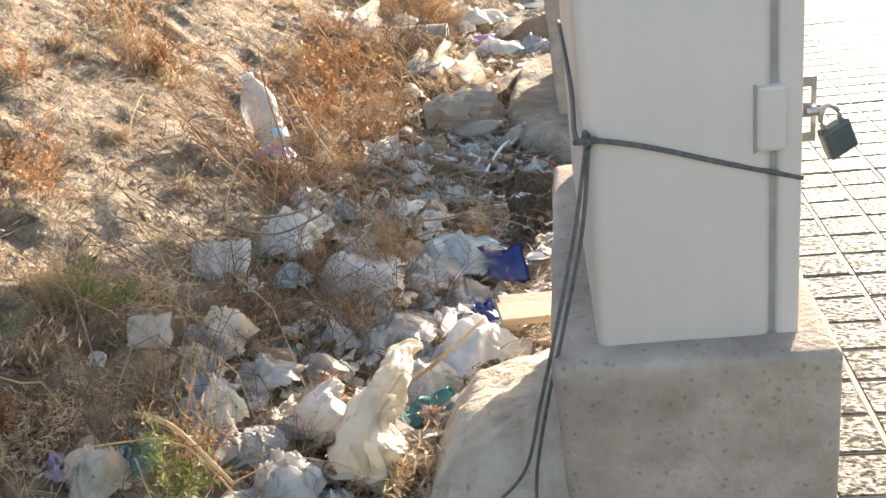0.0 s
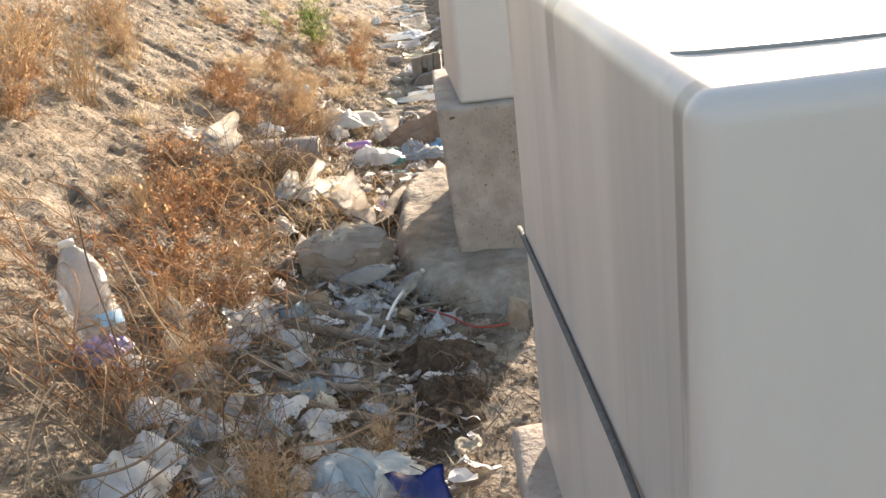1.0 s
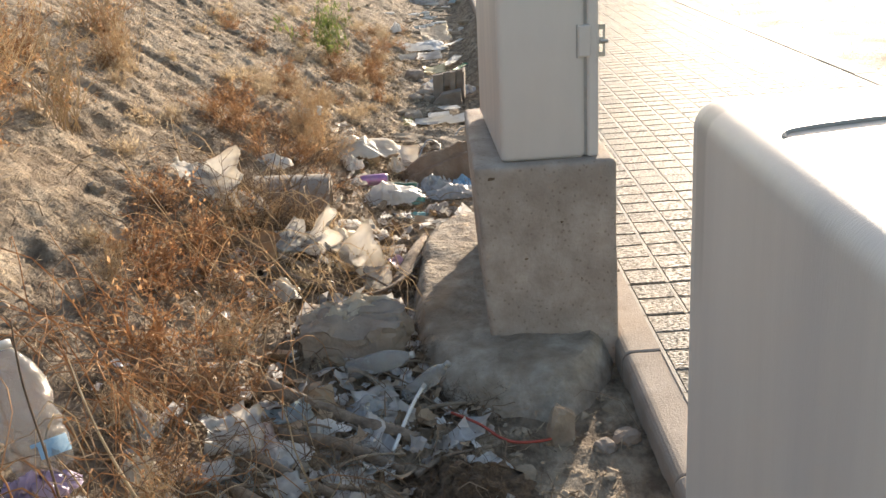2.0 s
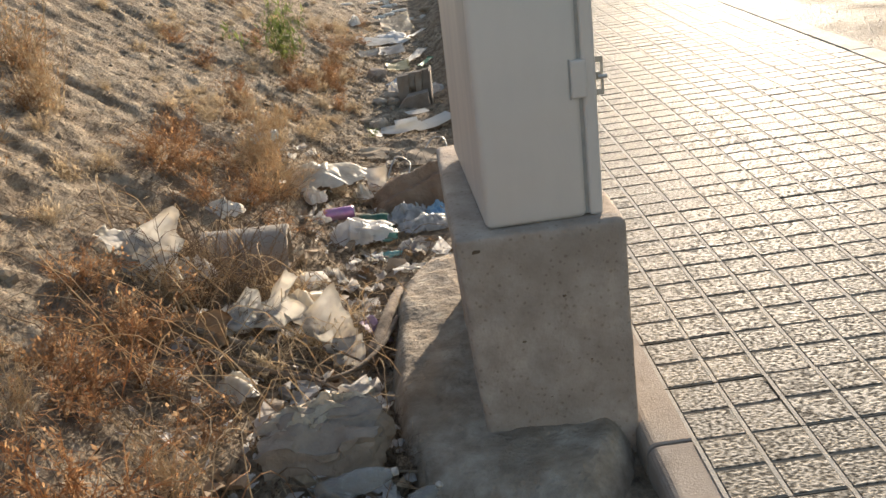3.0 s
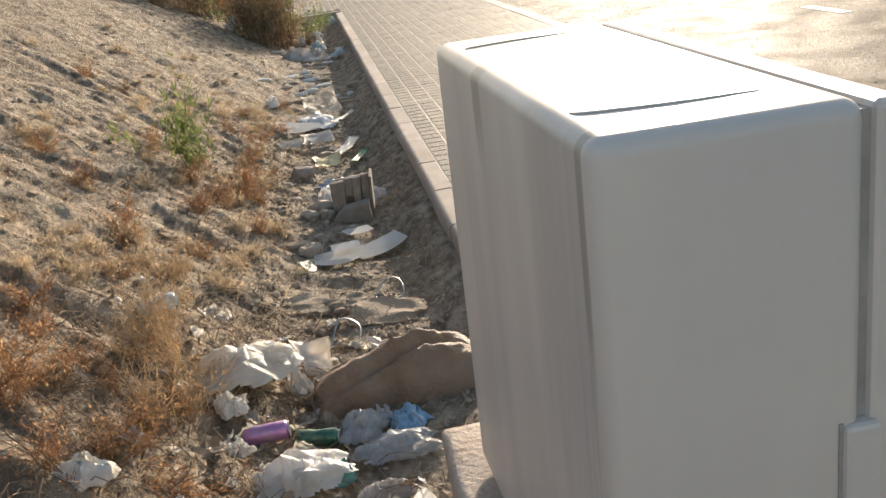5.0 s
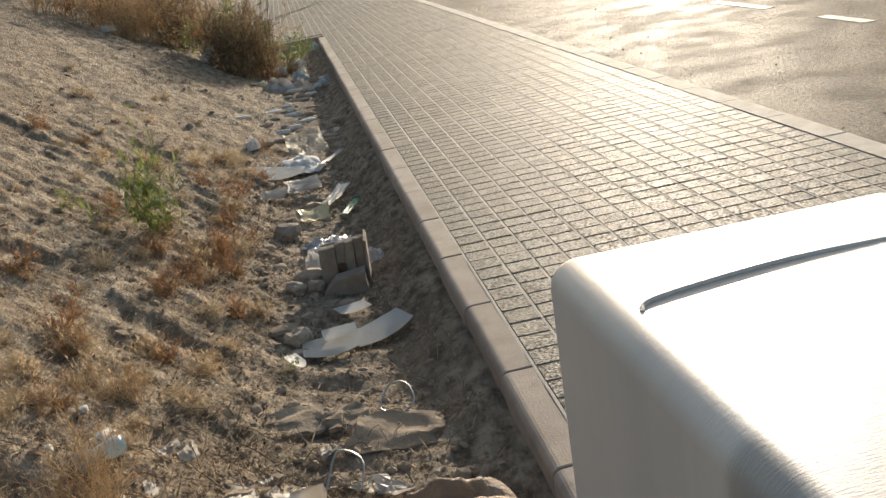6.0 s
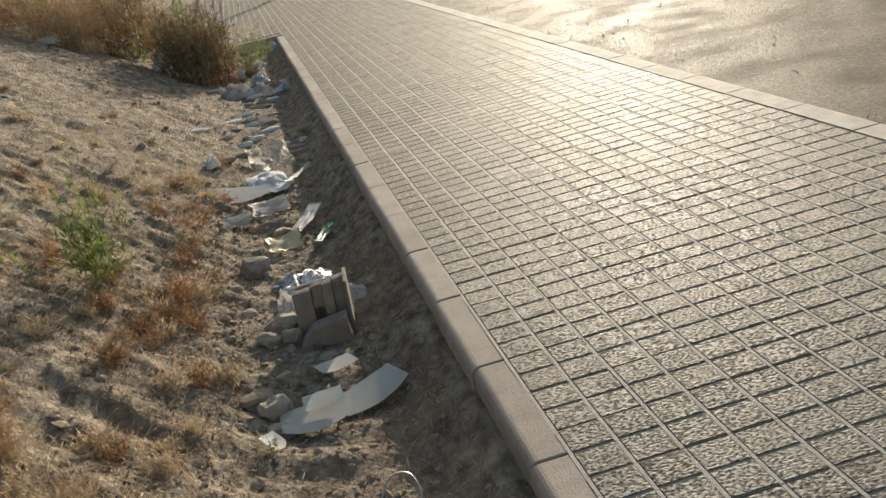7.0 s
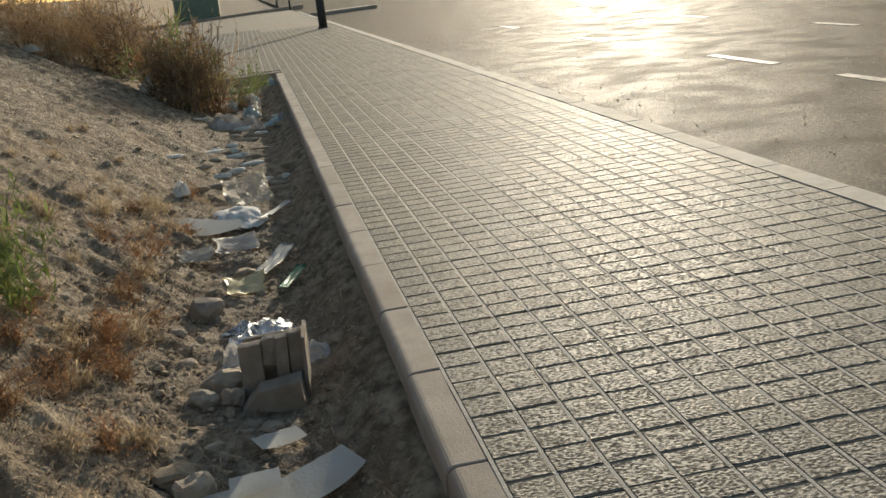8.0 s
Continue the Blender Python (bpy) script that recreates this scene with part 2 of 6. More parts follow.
M_CREAM = mat("cream_film", [(0.60, 0.55, 0.45), (0.76, 0.715, 0.62), (0.80, 0.765, 0.69)], 10, 0.45, 0.7, 22, thin=0.5, vary=0.08, dirt=(0.36, 0.27, 0.17), dirt_scale=7, dirt_amount=0.28, cracks=13, bdist=0.02)
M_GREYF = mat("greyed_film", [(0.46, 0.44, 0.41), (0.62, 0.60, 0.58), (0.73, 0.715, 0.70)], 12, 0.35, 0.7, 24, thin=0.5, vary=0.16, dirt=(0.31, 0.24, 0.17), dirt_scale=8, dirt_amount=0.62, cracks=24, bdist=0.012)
M_LBLUE = mat("pale_blue_film", [(0.42, 0.52, 0.56), (0.56, 0.66, 0.70), (0.68, 0.75, 0.77)], 12, 0.3, 0.7, 26, thin=0.5, dirt=(0.45, 0.38, 0.28), dirt_scale=8, dirt_amount=0.4, cracks=24, bdist=0.012)
M_CLEAR = mat("clear_film", [(0.62, 0.64, 0.65), (0.80, 0.81, 0.81)], 14, 0.22, 0.9, 26, thin=0.2, dirt=(0.42, 0.36, 0.27), dirt_scale=9, dirt_amount=0.45, cracks=20, bdist=0.02, glass=0.55)
M_BLUE = mat("blue_plastic", [(0.012, 0.03, 0.15), (0.025, 0.06, 0.25)], 10, 0.4, 0.4, 40, dirt=(0.25, 0.2, 0.14), dirt_amount=0.3)
M_TEAL = mat("teal_card", [(0.06, 0.24, 0.24), (0.12, 0.36, 0.34)], 10, 0.5, 0.4, 40, dirt=(0.35, 0.3, 0.22), dirt_amount=0.4)
M_LILAC = mat("lilac_wrapper", [(0.34, 0.26, 0.42), (0.52, 0.42, 0.58)], 12, 0.35, 0.6, 40, thin=0.2, cracks=16, dirt=(0.4, 0.33, 0.26), dirt_amount=0.5)
M_PURPLE = mat("purple_can_paint", [(0.34, 0.15, 0.33), (0.46, 0.24, 0.43)], 30, 0.3, 0.15, 60, metal=0.4, dirt=(0.4, 0.33, 0.25), dirt_scale=20, dirt_amount=0.4)
M_GREEN = mat("dark_green_can_paint", [(0.02, 0.08, 0.05), (0.05, 0.16, 0.10)], 30, 0.3, 0.15, 60, metal=0.4, dirt=(0.35, 0.3, 0.2), dirt_scale=20, dirt_amount=0.35)
M_ALU = mat("aluminium", [(0.55, 0.55, 0.54), (0.72, 0.72, 0.70)], 30, 0.35, 0.2, 90, metal=1.0)
M_FOIL = mat("crumpled_foil", [(0.55, 0.55, 0.56), (0.78, 0.78, 0.78)], 20, 0.28, 1.0, 30, metal=0.8, cracks=22, bdist=0.03)
M_PAPER = mat("weathered_paper", [(0.70, 0.68, 0.64), (0.81, 0.80, 0.77)], 9, 0.8, 0.4, 50, thin=0.15, vary=0.08, dirt=(0.42, 0.34, 0.24), dirt_scale=9, dirt_amount=0.5)
M_BOARD = mat("white_sheet", [(0.62, 0.62, 0.59), (0.72, 0.72, 0.69)], 5, 0.5, 0.15, 60, dirt=(0.45, 0.40, 0.31), dirt_scale=5, dirt_amount=0.45)
M_CARD = mat("brown_cardboard", [(0.24, 0.165, 0.10), (0.34, 0.25, 0.16), (0.40, 0.31, 0.21)], 10, 0.85, 0.4, 60, vary=0.12, dirt=(0.20, 0.13, 0.08), dirt_scale=5, dirt_amount=0.6)
M_SACK = mat("brown_sack", [(0.19, 0.108, 0.060), (0.28, 0.172, 0.102)], 6, 0.66, 0.7, 26, dirt=(0.31, 0.225, 0.15), dirt_scale=7, dirt_amount=0.45, cracks=5, bdist=0.03)
M_WOOD = mat("weathered_wood", [(0.17, 0.125, 0.085), (0.29, 0.23, 0.165), (0.38, 0.31, 0.23)], 14, 0.9, 0.8, 40, stretch=(1, 6, 6), vary=0.15)
M_PINE = mat("pale_pine", [(0.42, 0.30, 0.185), (0.52, 0.39, 0.255), (0.60, 0.47, 0.33)], 12, 0.75, 0.5, 40, stretch=(1, 7, 7), dirt=(0.33, 0.24, 0.16))
M_BARK = mat("dead_bark", [(0.10, 0.075, 0.055), (0.20, 0.155, 0.115), (0.30, 0.24, 0.18)], 20, 0.95, 0.9, 60, vary=0.15, bdist=0.01)
M_CLAY = mat("brown_grey_block", [(0.25, 0.198, 0.155), (0.36, 0.295, 0.232)], 14, 0.9, 0.6, 90, dirt=(0.22, 0.15, 0.095), dirt_scale=9, dirt_amount=0.55, bdist=0.012)
M_PIPE = mat("fibre_cement", [(0.22, 0.20, 0.175), (0.31, 0.285, 0.25)], 9, 0.9, 0.4, 90, dirt=(0.22, 0.168, 0.115), dirt_scale=5, dirt_amount=0.6)
M_FOAM = mat("plaster_crumbs", [(0.56, 0.52, 0.44), (0.72, 0.685, 0.61), (0.80, 0.77, 0.71)], 14, 0.9, 0.7, 45, dirt=(0.40, 0.31, 0.21), dirt_scale=8, dirt_amount=0.5, bdist=0.02)
M_MAT = mat("matted_fibre", [(0.055, 0.035, 0.022), (0.13, 0.085, 0.05), (0.20, 0.135, 0.08)], 35, 0.95, 1.0, 90, bdist=0.02)
M_RED = mat("red_cable", [(0.26, 0.035, 0.02), (0.34, 0.06, 0.035)], 20, 0.5, 0.1)
M_RUST = mat("rust_brown_weed", [(0.19, 0.098, 0.05), (0.41, 0.242, 0.125), (0.63, 0.46, 0.28)], 14, 0.85, 0, thin=0.48, vary=0.25, gloss=0.2)
M_STRAW = mat("straw", [(0.36, 0.265, 0.16), (0.56, 0.45, 0.305), (0.68, 0.585, 0.435)], 12, 0.8, 0, thin=0.5, vary=0.15, gloss=0.3)
M_BRUSH = mat("brown_olive_brush", [(0.17, 0.105, 0.05), (0.30, 0.21, 0.105), (0.42, 0.32, 0.18)], 6, 0.85, 0, thin=0.3, vary=0.2, gloss=0.2)
M_TWIG = mat("dark_twig", [(0.13, 0.09, 0.06), (0.27, 0.19, 0.125)], 8, 0.9, 0, vary=0.25, gloss=0.2)
M_LEAF = mat("dusty_green_leaf", [(0.10, 0.14, 0.035), (0.18, 0.225, 0.065), (0.29, 0.32, 0.13)], 5, 0.6, 0, thin=0.4, vary=0.12, gloss=0.3)
M_POST = mat("dark_post", [(0.025, 0.022, 0.02), (0.06, 0.05, 0.045)], 8, 0.7, 0.5, 40)
M_BIN = mat("dull_green_metal", [(0.10, 0.14, 0.10), (0.15, 0.19, 0.14)], 4, 0.55, 0.1, 40)
M_GLASSY = mat("clear_bottle", [(0.74, 0.75, 0.74), (0.88, 0.89, 0.88)], 14, 0.12, 0.6, 26, dirt=(0.48, 0.40, 0.29), dirt_scale=10, dirt_amount=0.25, cracks=14, bdist=0.02, glass=0.82)
M_LABEL = mat("blue_label", [(0.06, 0.19, 0.36), (0.26, 0.42, 0.55), (0.10, 0.27, 0.46)], 30, 0.4, 0.2)
M_PRINT = mat("printed_paper", [(0.50, 0.46, 0.44), (0.66, 0.62, 0.60), (0.34, 0.22, 0.26)], 45, 0.6, 0.3, 50)
M_YELLOW = mat("yellowed_plastic", [(0.58, 0.52, 0.30), (0.70, 0.65, 0.44)], 12, 0.5, 0.3, 50)
M_GREENP = mat("green_plastic", [(0.05, 0.30, 0.17), (0.10, 0.42, 0.25)], 12, 0.45, 0.2, 50)


# ---- shape helpers ----
def mesh_of(bm, name, material, smooth=False):
    me = bpy.data.meshes.new(name)
    bm.normal_update()
    bm.to_mesh(me)
    bm.free()
    me.materials.append(material)
    if smooth:
        me.shade_smooth()
    return me


def part(name, bm, material, parent=None, label="", smooth=False):
    ob = new(name, mesh_of(bm, name, material, smooth))
    if parent:
        ob.parent = parent
    return tagged(ob, label)


def raw(name, verts, faces, material, smooth=False):
    me = bpy.data.meshes.new(name)
    me.from_pydata(verts, [], faces)
    me.materials.append(material)
    if smooth:
        me.shade_smooth()
    return me


def box(bm, x0, x1, y0, y1, z0, z1, bevel=0.0, seg=2):
    r = bmesh.ops.create_cube(bm, size=1, matrix=Matrix.LocRotScale(((x0 + x1) / 2, (y0 + y1) / 2, (z0 + z1) / 2), None, (x1 - x0, y1 - y0, z1 - z0)))
    if bevel:
        es = list({e for v in r["verts"] for e in v.link_edges})
        bmesh.ops.bevel(bm, geom=es, offset=bevel, segments=seg, profile=0.5, affect="EDGES")


def tube(bm, pts, radii, sides=6, cap=True):
    """A round rod through pts."""
    rings = []
    for i, p in enumerate(pts):
        a, b = Vector(pts[max(0, i - 1)]), Vector(pts[min(len(pts) - 1, i + 1)])
        q = (b - a).to_track_quat("Z", "Y")
        r = radii[i] if isinstance(radii, (list, tuple)) else radii
        rings.append([bm.verts.new(Vector(p) + q @ Vector((r * math.cos(2 * math.pi * k / sides), r * math.sin(2 * math.pi * k / sides), 0))) for k in range(sides)])
    for r0, r1 in zip(rings, rings[1:]):
        for k in range(sides):
            bm.faces.new((r0[k], r0[(k + 1) % sides], r1[(k + 1) % sides], r1[k]))
    if cap:
        bm.faces.new(rings[0][::-1])
        bm.faces.new(rings[-1])


def lathe(bm, profile, sides=24):
    """A turned shape about z from (radius, height) pairs."""
    rings = []
    for r, z in profile:
        rings.append([bm.verts.new((r * math.cos(2 * math.pi * k / sides), r * math.sin(2 * math.pi * k / sides), z)) for k in range(sides)])
    for r0, r1 in zip(rings, rings[1:]):
        for k in range(sides):
            bm.faces.new((r0[k], r0[(k + 1) % sides], r1[(k + 1) % sides], r1[k]))
    bm.faces.new(rings[0][::-1])
    bm.faces.new(rings[-1])


def bend(pts, n=8):
    """A smooth line through a few points."""
    out, P = [], [Vector(p) for p in pts]
    P = [P[0]] + P + [P[-1]]
    for i in range(1, len(P) - 2):
        for k in range(n):
            t = k / n
            a, b, c, d = P[i - 1], P[i], P[i + 1], P[i + 2]
            out.append(0.5 * (2 * b + (c - a) * t + (2 * a - 5 * b + 4 * c - d) * t * t + (3 * b - a - 3 * c + d) * t ** 3))
    return out + [P[-2]]


# ---- the ground ----
FLOOR_Y, FLOOR_Z = [-6, -2, 3, 5.5, 7, 8.4, 12, 23, 60], [-.05, -.05, -.09, -.13, -.17, -.25, -.27, -.2, -.2]
END_Y = 23.3                        # where the ditch ends and the pavement widens


def gz(x, y):
    """Height of the soil: a ditch along the kerb, and a bank that climbs away from it."""
    f = float(np.interp(y, FLOOR_Y, FLOOR_Z))
    d = -0.95 - x
    s = 0.5 * (d + math.sqrt(d * d + 0.02))
    s = s if s < 3.2 else 3.2 + (s - 3.2) * 0.12
    z = f + 0.56 * s
    k = min(1.0, max(0.0, (x + 0.42) / 0.30))
    z += max(0.0, -0.10 - f) * k * k * (3 - 2 * k)
    if x < 0.3:
        w = min(1.0, max(0.5, (-x - 0.25) * 1.4))
        q = min(1.0, max(0.0, (x + 5.0) / 1.5)) * min(1.0, max(0.0, (y + 2.2) / 1.0))
        z += w * (0.045 * noise.noise((x * 1.6, y * 1.6, 3)) + q * 0.034 * noise.noise(((x * .85 - y * .5) * 2.4, (x * .5 + y * .85) * 7, 7)) + q * 0.017 * noise.noise((x * 13 + y * 5, y * 9, 1)) + q * min(1.0, max(0.0, (-x - 1.0) * 2.5)) * 0.045 * (0.28 - abs(noise.noise(((x * .85 - y * .5) * 1.3, (x * .5 + y * .85) * 4.5, 11)))) + q * 0.007 * (0.4 - abs(noise.noise((x * 26, y * 26, 5))) * 1.6))
    if x > -0.05:
        z = min(z, -0.32)
    if y > END_Y and x > -7:
        z = min(z, -0.30)
    return z


def build_ground():
    xs = [-400, -200, -100, -50, -30, -20, -15, -12, -10, -8] + list(np.arange(-7, -5, 0.25)) + list(np.arange(-5, -2.8, 0.05)) + list(np.arange(-2.8, -0.04, 0.02)) + [0, 0.5, 2, 5, 10, 20, 40, 80, 160, 400]
    ys = [-60, -30, -15, -8, -5, -4, -3] + list(np.arange(-2.5, 12.5, 0.025)) + list(np.arange(12.5, 24, 0.09)) + [24.5, 26, 30, 36, 45, 60, 80, 120, 200, 400, 800]
    nx = len(xs)
    V = [(x, y, gz(x, y)) for y in ys for x in xs]
    F = [(j * nx + i, j * nx + i + 1, (j + 1) * nx + i + 1, (j + 1) * nx + i) for j in range(len(ys) - 1) for i in range(nx - 1)]
    ob = new("ground", raw("ground", V, F, M_SOIL, True))
    tagged(ob, "pale crusted dry soil of a roadside ditch and bank", "ground", kind="structure")


build_ground()


def build_clods():
    rnd = random.Random(5)
    V, F = [], []
    bm = bmesh.new()
    bmesh.ops.create_icosphere(bm, subdivisions=1, radius=1)
    bv, bf = [v.co.copy() for v in bm.verts], [[v.index for v in f.verts] for f in bm.faces]
    bm.free()
    for k in range(8200):
        y = rnd.uniform(-1.0, 13) if k < 7000 else rnd.uniform(12, 23)
        x = -0.2 - abs(rnd.gauss(0.55, 0.55)) if rnd.random() < 0.75 else rnd.uniform(-2.9, -1.0)
        r = min(0.042, 0.004 + rnd.expovariate(1 / 0.006))
        c = Vector((x, y, gz(x, y) + r * 0.05))
        sc = Vector((rnd.uniform(.7, 1.4), rnd.uniform(.7, 1.4), rnd.uniform(.45, .85)))
        b0 = len(V)
        q = Euler((rnd.uniform(-.5, .5), rnd.uniform(-.5, .5), rnd.uniform(0, 6))).to_quaternion()
        for v in bv:
            V.append(c + q @ (v * sc * (r * rnd.uniform(.75, 1.2))))
        F += [[b0 + i for i in f] for f in bf]
    ob = new("soil_clods", raw("soil_clods", V, F, M_CLOD))
    tagged(ob, "loose clods and pebbles of pale dry soil", "clods", kind="stuff")


build_clods()

# ---- pavement, kerbs, road ----
PAD, TILE = 0.15, 0.30
bm = bmesh.new()
box(bm, -0.004, 2.404, -8, 70, -0.3, -0.0125)
box(bm, -7.0, -0.004, END_Y, 70, -0.3, -0.0125)
pavement = part("pavement", bm, M_JOINT)
tagged(pavement, "pavement of square bush-hammered grey paving tiles with dusty joints", "pavement", kind="structure")


def tile_geometry():
    """One paving tile: a bed and four raised pads with sloped edges."""
    V, F = [], []
    for i in range(2):
        for j in range(2):
            x0, x1 = i * PAD + 0.0060, (i + 1) * PAD - 0.0060
            y0, y1 = j * PAD + 0.0055, (j + 1) * PAD - 0.0055
            b = len(V)
            for z, k in ((-0.0115, 0.0), (-0.002, 0.0012), (0.0, 0.004)):
                V += [(x0 + k, y0 + k, z), (x1 - k, y0 + k, z), (x1 - k, y1 - k, z), (x0 + k, y1 - k, z)]
            for r in (0, 4):
                for s in range(4):
                    F.append((b + r + s, b + r + (s + 1) % 4, b + r + 4 + (s + 1) % 4, b + r + 4 + s))
            F.append((b + 8, b + 9, b + 10, b + 11))
    for x in (0.0, PAD):
        b = len(V)
        V += [(x - 0.0062, 0.001, -0.0011), (x + 0.0062, 0.001, -0.0011), (x + 0.0062, TILE - 0.001, -0.0011), (x - 0.0062, TILE - 0.001, -0.0011)]
        F.append((b, b + 1, b + 2, b + 3))
    b = len(V)
    V += [(0.0008, 0.0008, -0.0030), (TILE - 0.0008, 0.0008, -0.0030), (TILE - 0.0008, TILE - 0.0008, -0.0030), (0.0008, TILE - 0.0008, -0.0030)]
    F.append((b, b + 1, b + 2, b + 3))
    return V, F


TV, TF = tile_geometry()
Y0 = 8.0 - 40 * PAD                  # a joint falls on y = 8.0


def build_far_tiles():
    rnd = random.Random(2)
    V, F = [], []
    def lay(x, y):
        b, dz, a = len(V), rnd.uniform(-0.0012, 0.0012), rnd.uniform(-.002, .002)
        tx, ty = rnd.gauss(0, .0026), rnd.gauss(0, .0026)
        V.extend((vx + x, vy + y + a, vz + dz + tx * (vy - PAD) + ty * (vx - PAD)) for vx, vy, vz in TV)
        F.extend(tuple(b + i for i in f) for f in TF)
    for j in range(-33, 130):
        for i in range(8):
            if not 0 <= j < 36:
                lay(i * TILE, Y0 + j * TILE)
    j = int((END_Y - Y0) / TILE) + 1
    while Y0 + j * TILE < 44:
        for i in range(-14, 0):
            lay(i * TILE, Y0 + j * TILE)
        j += 1
    me = raw("paving", V, F, M_TILE)
    me.materials.append(M_JOINT)
    me.materials.append(M_JOINT_PALE)
    for i in range(0, len(F), len(TF)):
        for k in (1, 2, 3):
            me.polygons[i + len(TF) - k].material_index = 1 if k == 1 else 2
    ob = new("paving", me)
    ob.parent = pavement
    tagged(ob, "bush-hammered grey paving tiles", kind="stuff")


KERB_L = 0.75


def kerb_mesh(name, w, flip):
    """A kerb stone with its outer top edge rounded."""
    prof = [(0, -0.3), (0, 0)]
    for k in range(6):
        a = math.pi / 2 * k / 5
        prof.append((-w + 0.035 - 0.035 * math.sin(a), -0.035 + 0.035 * math.cos(a)))
    prof.append((-w - 0.006, -0.3))
    V, F, n = [], [], len(prof)
    for y, s in ((0.004, 0.985), (0.010, 1.0), (KERB_L - 0.010, 1.0), (KERB_L - 0.004, 0.985)):
        for x, z in prof:
            V.append(((x if not flip else -x), y, z - (1 - s) * 0.25))
    for r in range(3):
        for k in range(n - 1):
            F.append((r * n + k, r * n + k + 1, (r + 1) * n + k + 1, (r + 1) * n + k))
    F.append(tuple(range(n)))
    F.append(tuple(range(3 * n, 4 * n))[::-1])
    me = raw(name, V, F, M_KERB_PALE if flip else M_KERB)
    b2 = bmesh.new()
    b2.from_mesh(me)
    bmesh.ops.recalc_face_normals(b2, faces=b2.faces)
    b2.to_mesh(me)
    b2.free()
    return me


def build_kerb(name, x, w, flip, y0, n, label):
    parent = new(name)
    parent.location = (x, y0, 0.003 if flip else 0)
    tagged(parent, label, "kerb", kind="structure")
    me, rnd = kerb_mesh("kerb_stone", w, flip), random.Random(n)
    for k in range(n):
        ob = new("kerb_stone", me)
        ob.parent = parent
        ob.location = (rnd.uniform(-.003, .003), k * KERB_L, rnd.uniform(-.003, .002))


build_kerb("kerb_inner", -0.006, 0.128, False, 8.01 - 15 * KERB_L, 35, "rounded concrete kerb stones between ditch and pavement")
build_kerb("kerb_outer", 2.4045, 0.185, True, 8.01 - 16 * KERB_L, 90, "pale concrete kerb stones along the road")
bm = bmesh.new()
box(bm, -7.0, -0.10, END_Y - 0.10, END_Y, -0.6, 0.0, 0.015)
tagged(part("kerb_end", bm, M_KERB), "concrete edge that closes the end of the ditch", "kerb", kind="structure")


def build_road():
    xs = [2.53] + list(np.arange(2.7, 9, 0.25)) + [10, 12, 14, 17, 20, 26]
    ys = [-20, -8] + list(np.arange(-4, 40, 0.4)) + [45, 52, 60, 80, 110, 160, 260]
    nx = len(xs)
    V = [(x, y, -0.13 + 0.003 * noise.noise((x * .5, y * .4, 2)) + 0.002 * noise.noise((x * 2, y * 2, 9)) - (0.012 if x > 2.9 else 0)) for y in ys for x in xs]
    F = [(j * nx + i, j * nx + i + 1, (j + 1) * nx + i + 1, (j + 1) * nx + i) for j in range(len(ys) - 1) for i in range(nx - 1)]
    tagged(new("road", raw("road", V, F, M_ROAD, True)), "worn grey asphalt road covered with sandy dust", "road", kind="structure")


build_road()

# ---- cabinets on their concrete plinths ----
def cabinet(x, y, z, H, lock, D):
    """Free-standing utility cabinet; its door faces the pavement."""
    W = 0.320
    cab = new("utility_cabinet")
    cab.location = (x, y, z)
    tagged(cab, "light grey polyester utility cabinet on a concrete plinth" + (" tied with rope" if lock else " without padlock"), "cabinet", "roadside utility cabinets")
    bm = bmesh.new()
    box(bm, 0, 0.276, 0, D, 0, H, 0.020, 5)
    body = part("body", bm, M_CAB, cab, "", True)
    body.data.set_sharp_from_angle(angle=radians(40))
    bm = bmesh.new()
    box(bm, 0.268, 0.286, 0.010, D - 0.010, 0.010, H - 0.012)
    part("door_seal", bm, M_SLOT, cab, "dark gap round the door")
    bm = bmesh.new()
    box(bm, 0.283, W, 0.002, D - 0.002, 0.004, H - 0.004, 0.008)
    door = part("door", bm, M_CAB, cab)
    bm = bmesh.new()
    box(bm, 0.252, 0.294, -0.008, 0.03, 0.328, 0.428, 0.006)
    part("lock_block", bm, M_CAB, door)
    bm = bmesh.new()
    box(bm, 0.2475, 0.2525, -0.002, 0.02, 0.326, 0.430)
    part("lock_block_seal", bm, M_SLOT, door)
    for yy, bow in ((0.115, 0.014), (D - 0.115, -0.014)):
        bm = bmesh.new()
        tube(bm, bend([(0.024, yy + bow, H - 0.0005), (0.040, yy, H + 0.0008), (0.13, yy - bow, H + 0.0008), (0.215, yy - bow, H - 0.0006)], 5), 0.0017, 8)
        # near cabinet: the ridge's shade is put into its colour with the seal's dark grey
        part("moulded_ridge", bm, M_SLOT if lock else M_CAB, cab, "narrow moulded ridge on the lid")
    # hasp: a plate with two holes standing out towards the pavement
    bm = bmesh.new()
    yq = 0.05
    for a, b in ((0.318, 0.334), (0.358, 0.380), (0.404, 0.42)):
        box(bm, W - 0.004, W + 0.026, yq, yq + 0.004, a, b, 0.001)
    box(bm, W - 0.004, W + 0.010, yq - 0.0005, yq + 0.0045, 0.318, 0.42, 0.001)
    box(bm, W + 0.022, W + 0.030, yq - 0.0005, yq + 0.0045, 0.318, 0.42, 0.001)
    part("hasp", bm, M_STEEL, cab, "galvanised steel hasp with two holes")
    bm = bmesh.new()
    tube(bm, [(W + 0.012, yq - 0.012, 0.369), (W + 0.036, yq - 0.012, 0.369)], 0.006, 8)
    part("hasp_pin", bm, M_STEEL, cab)
    return cab


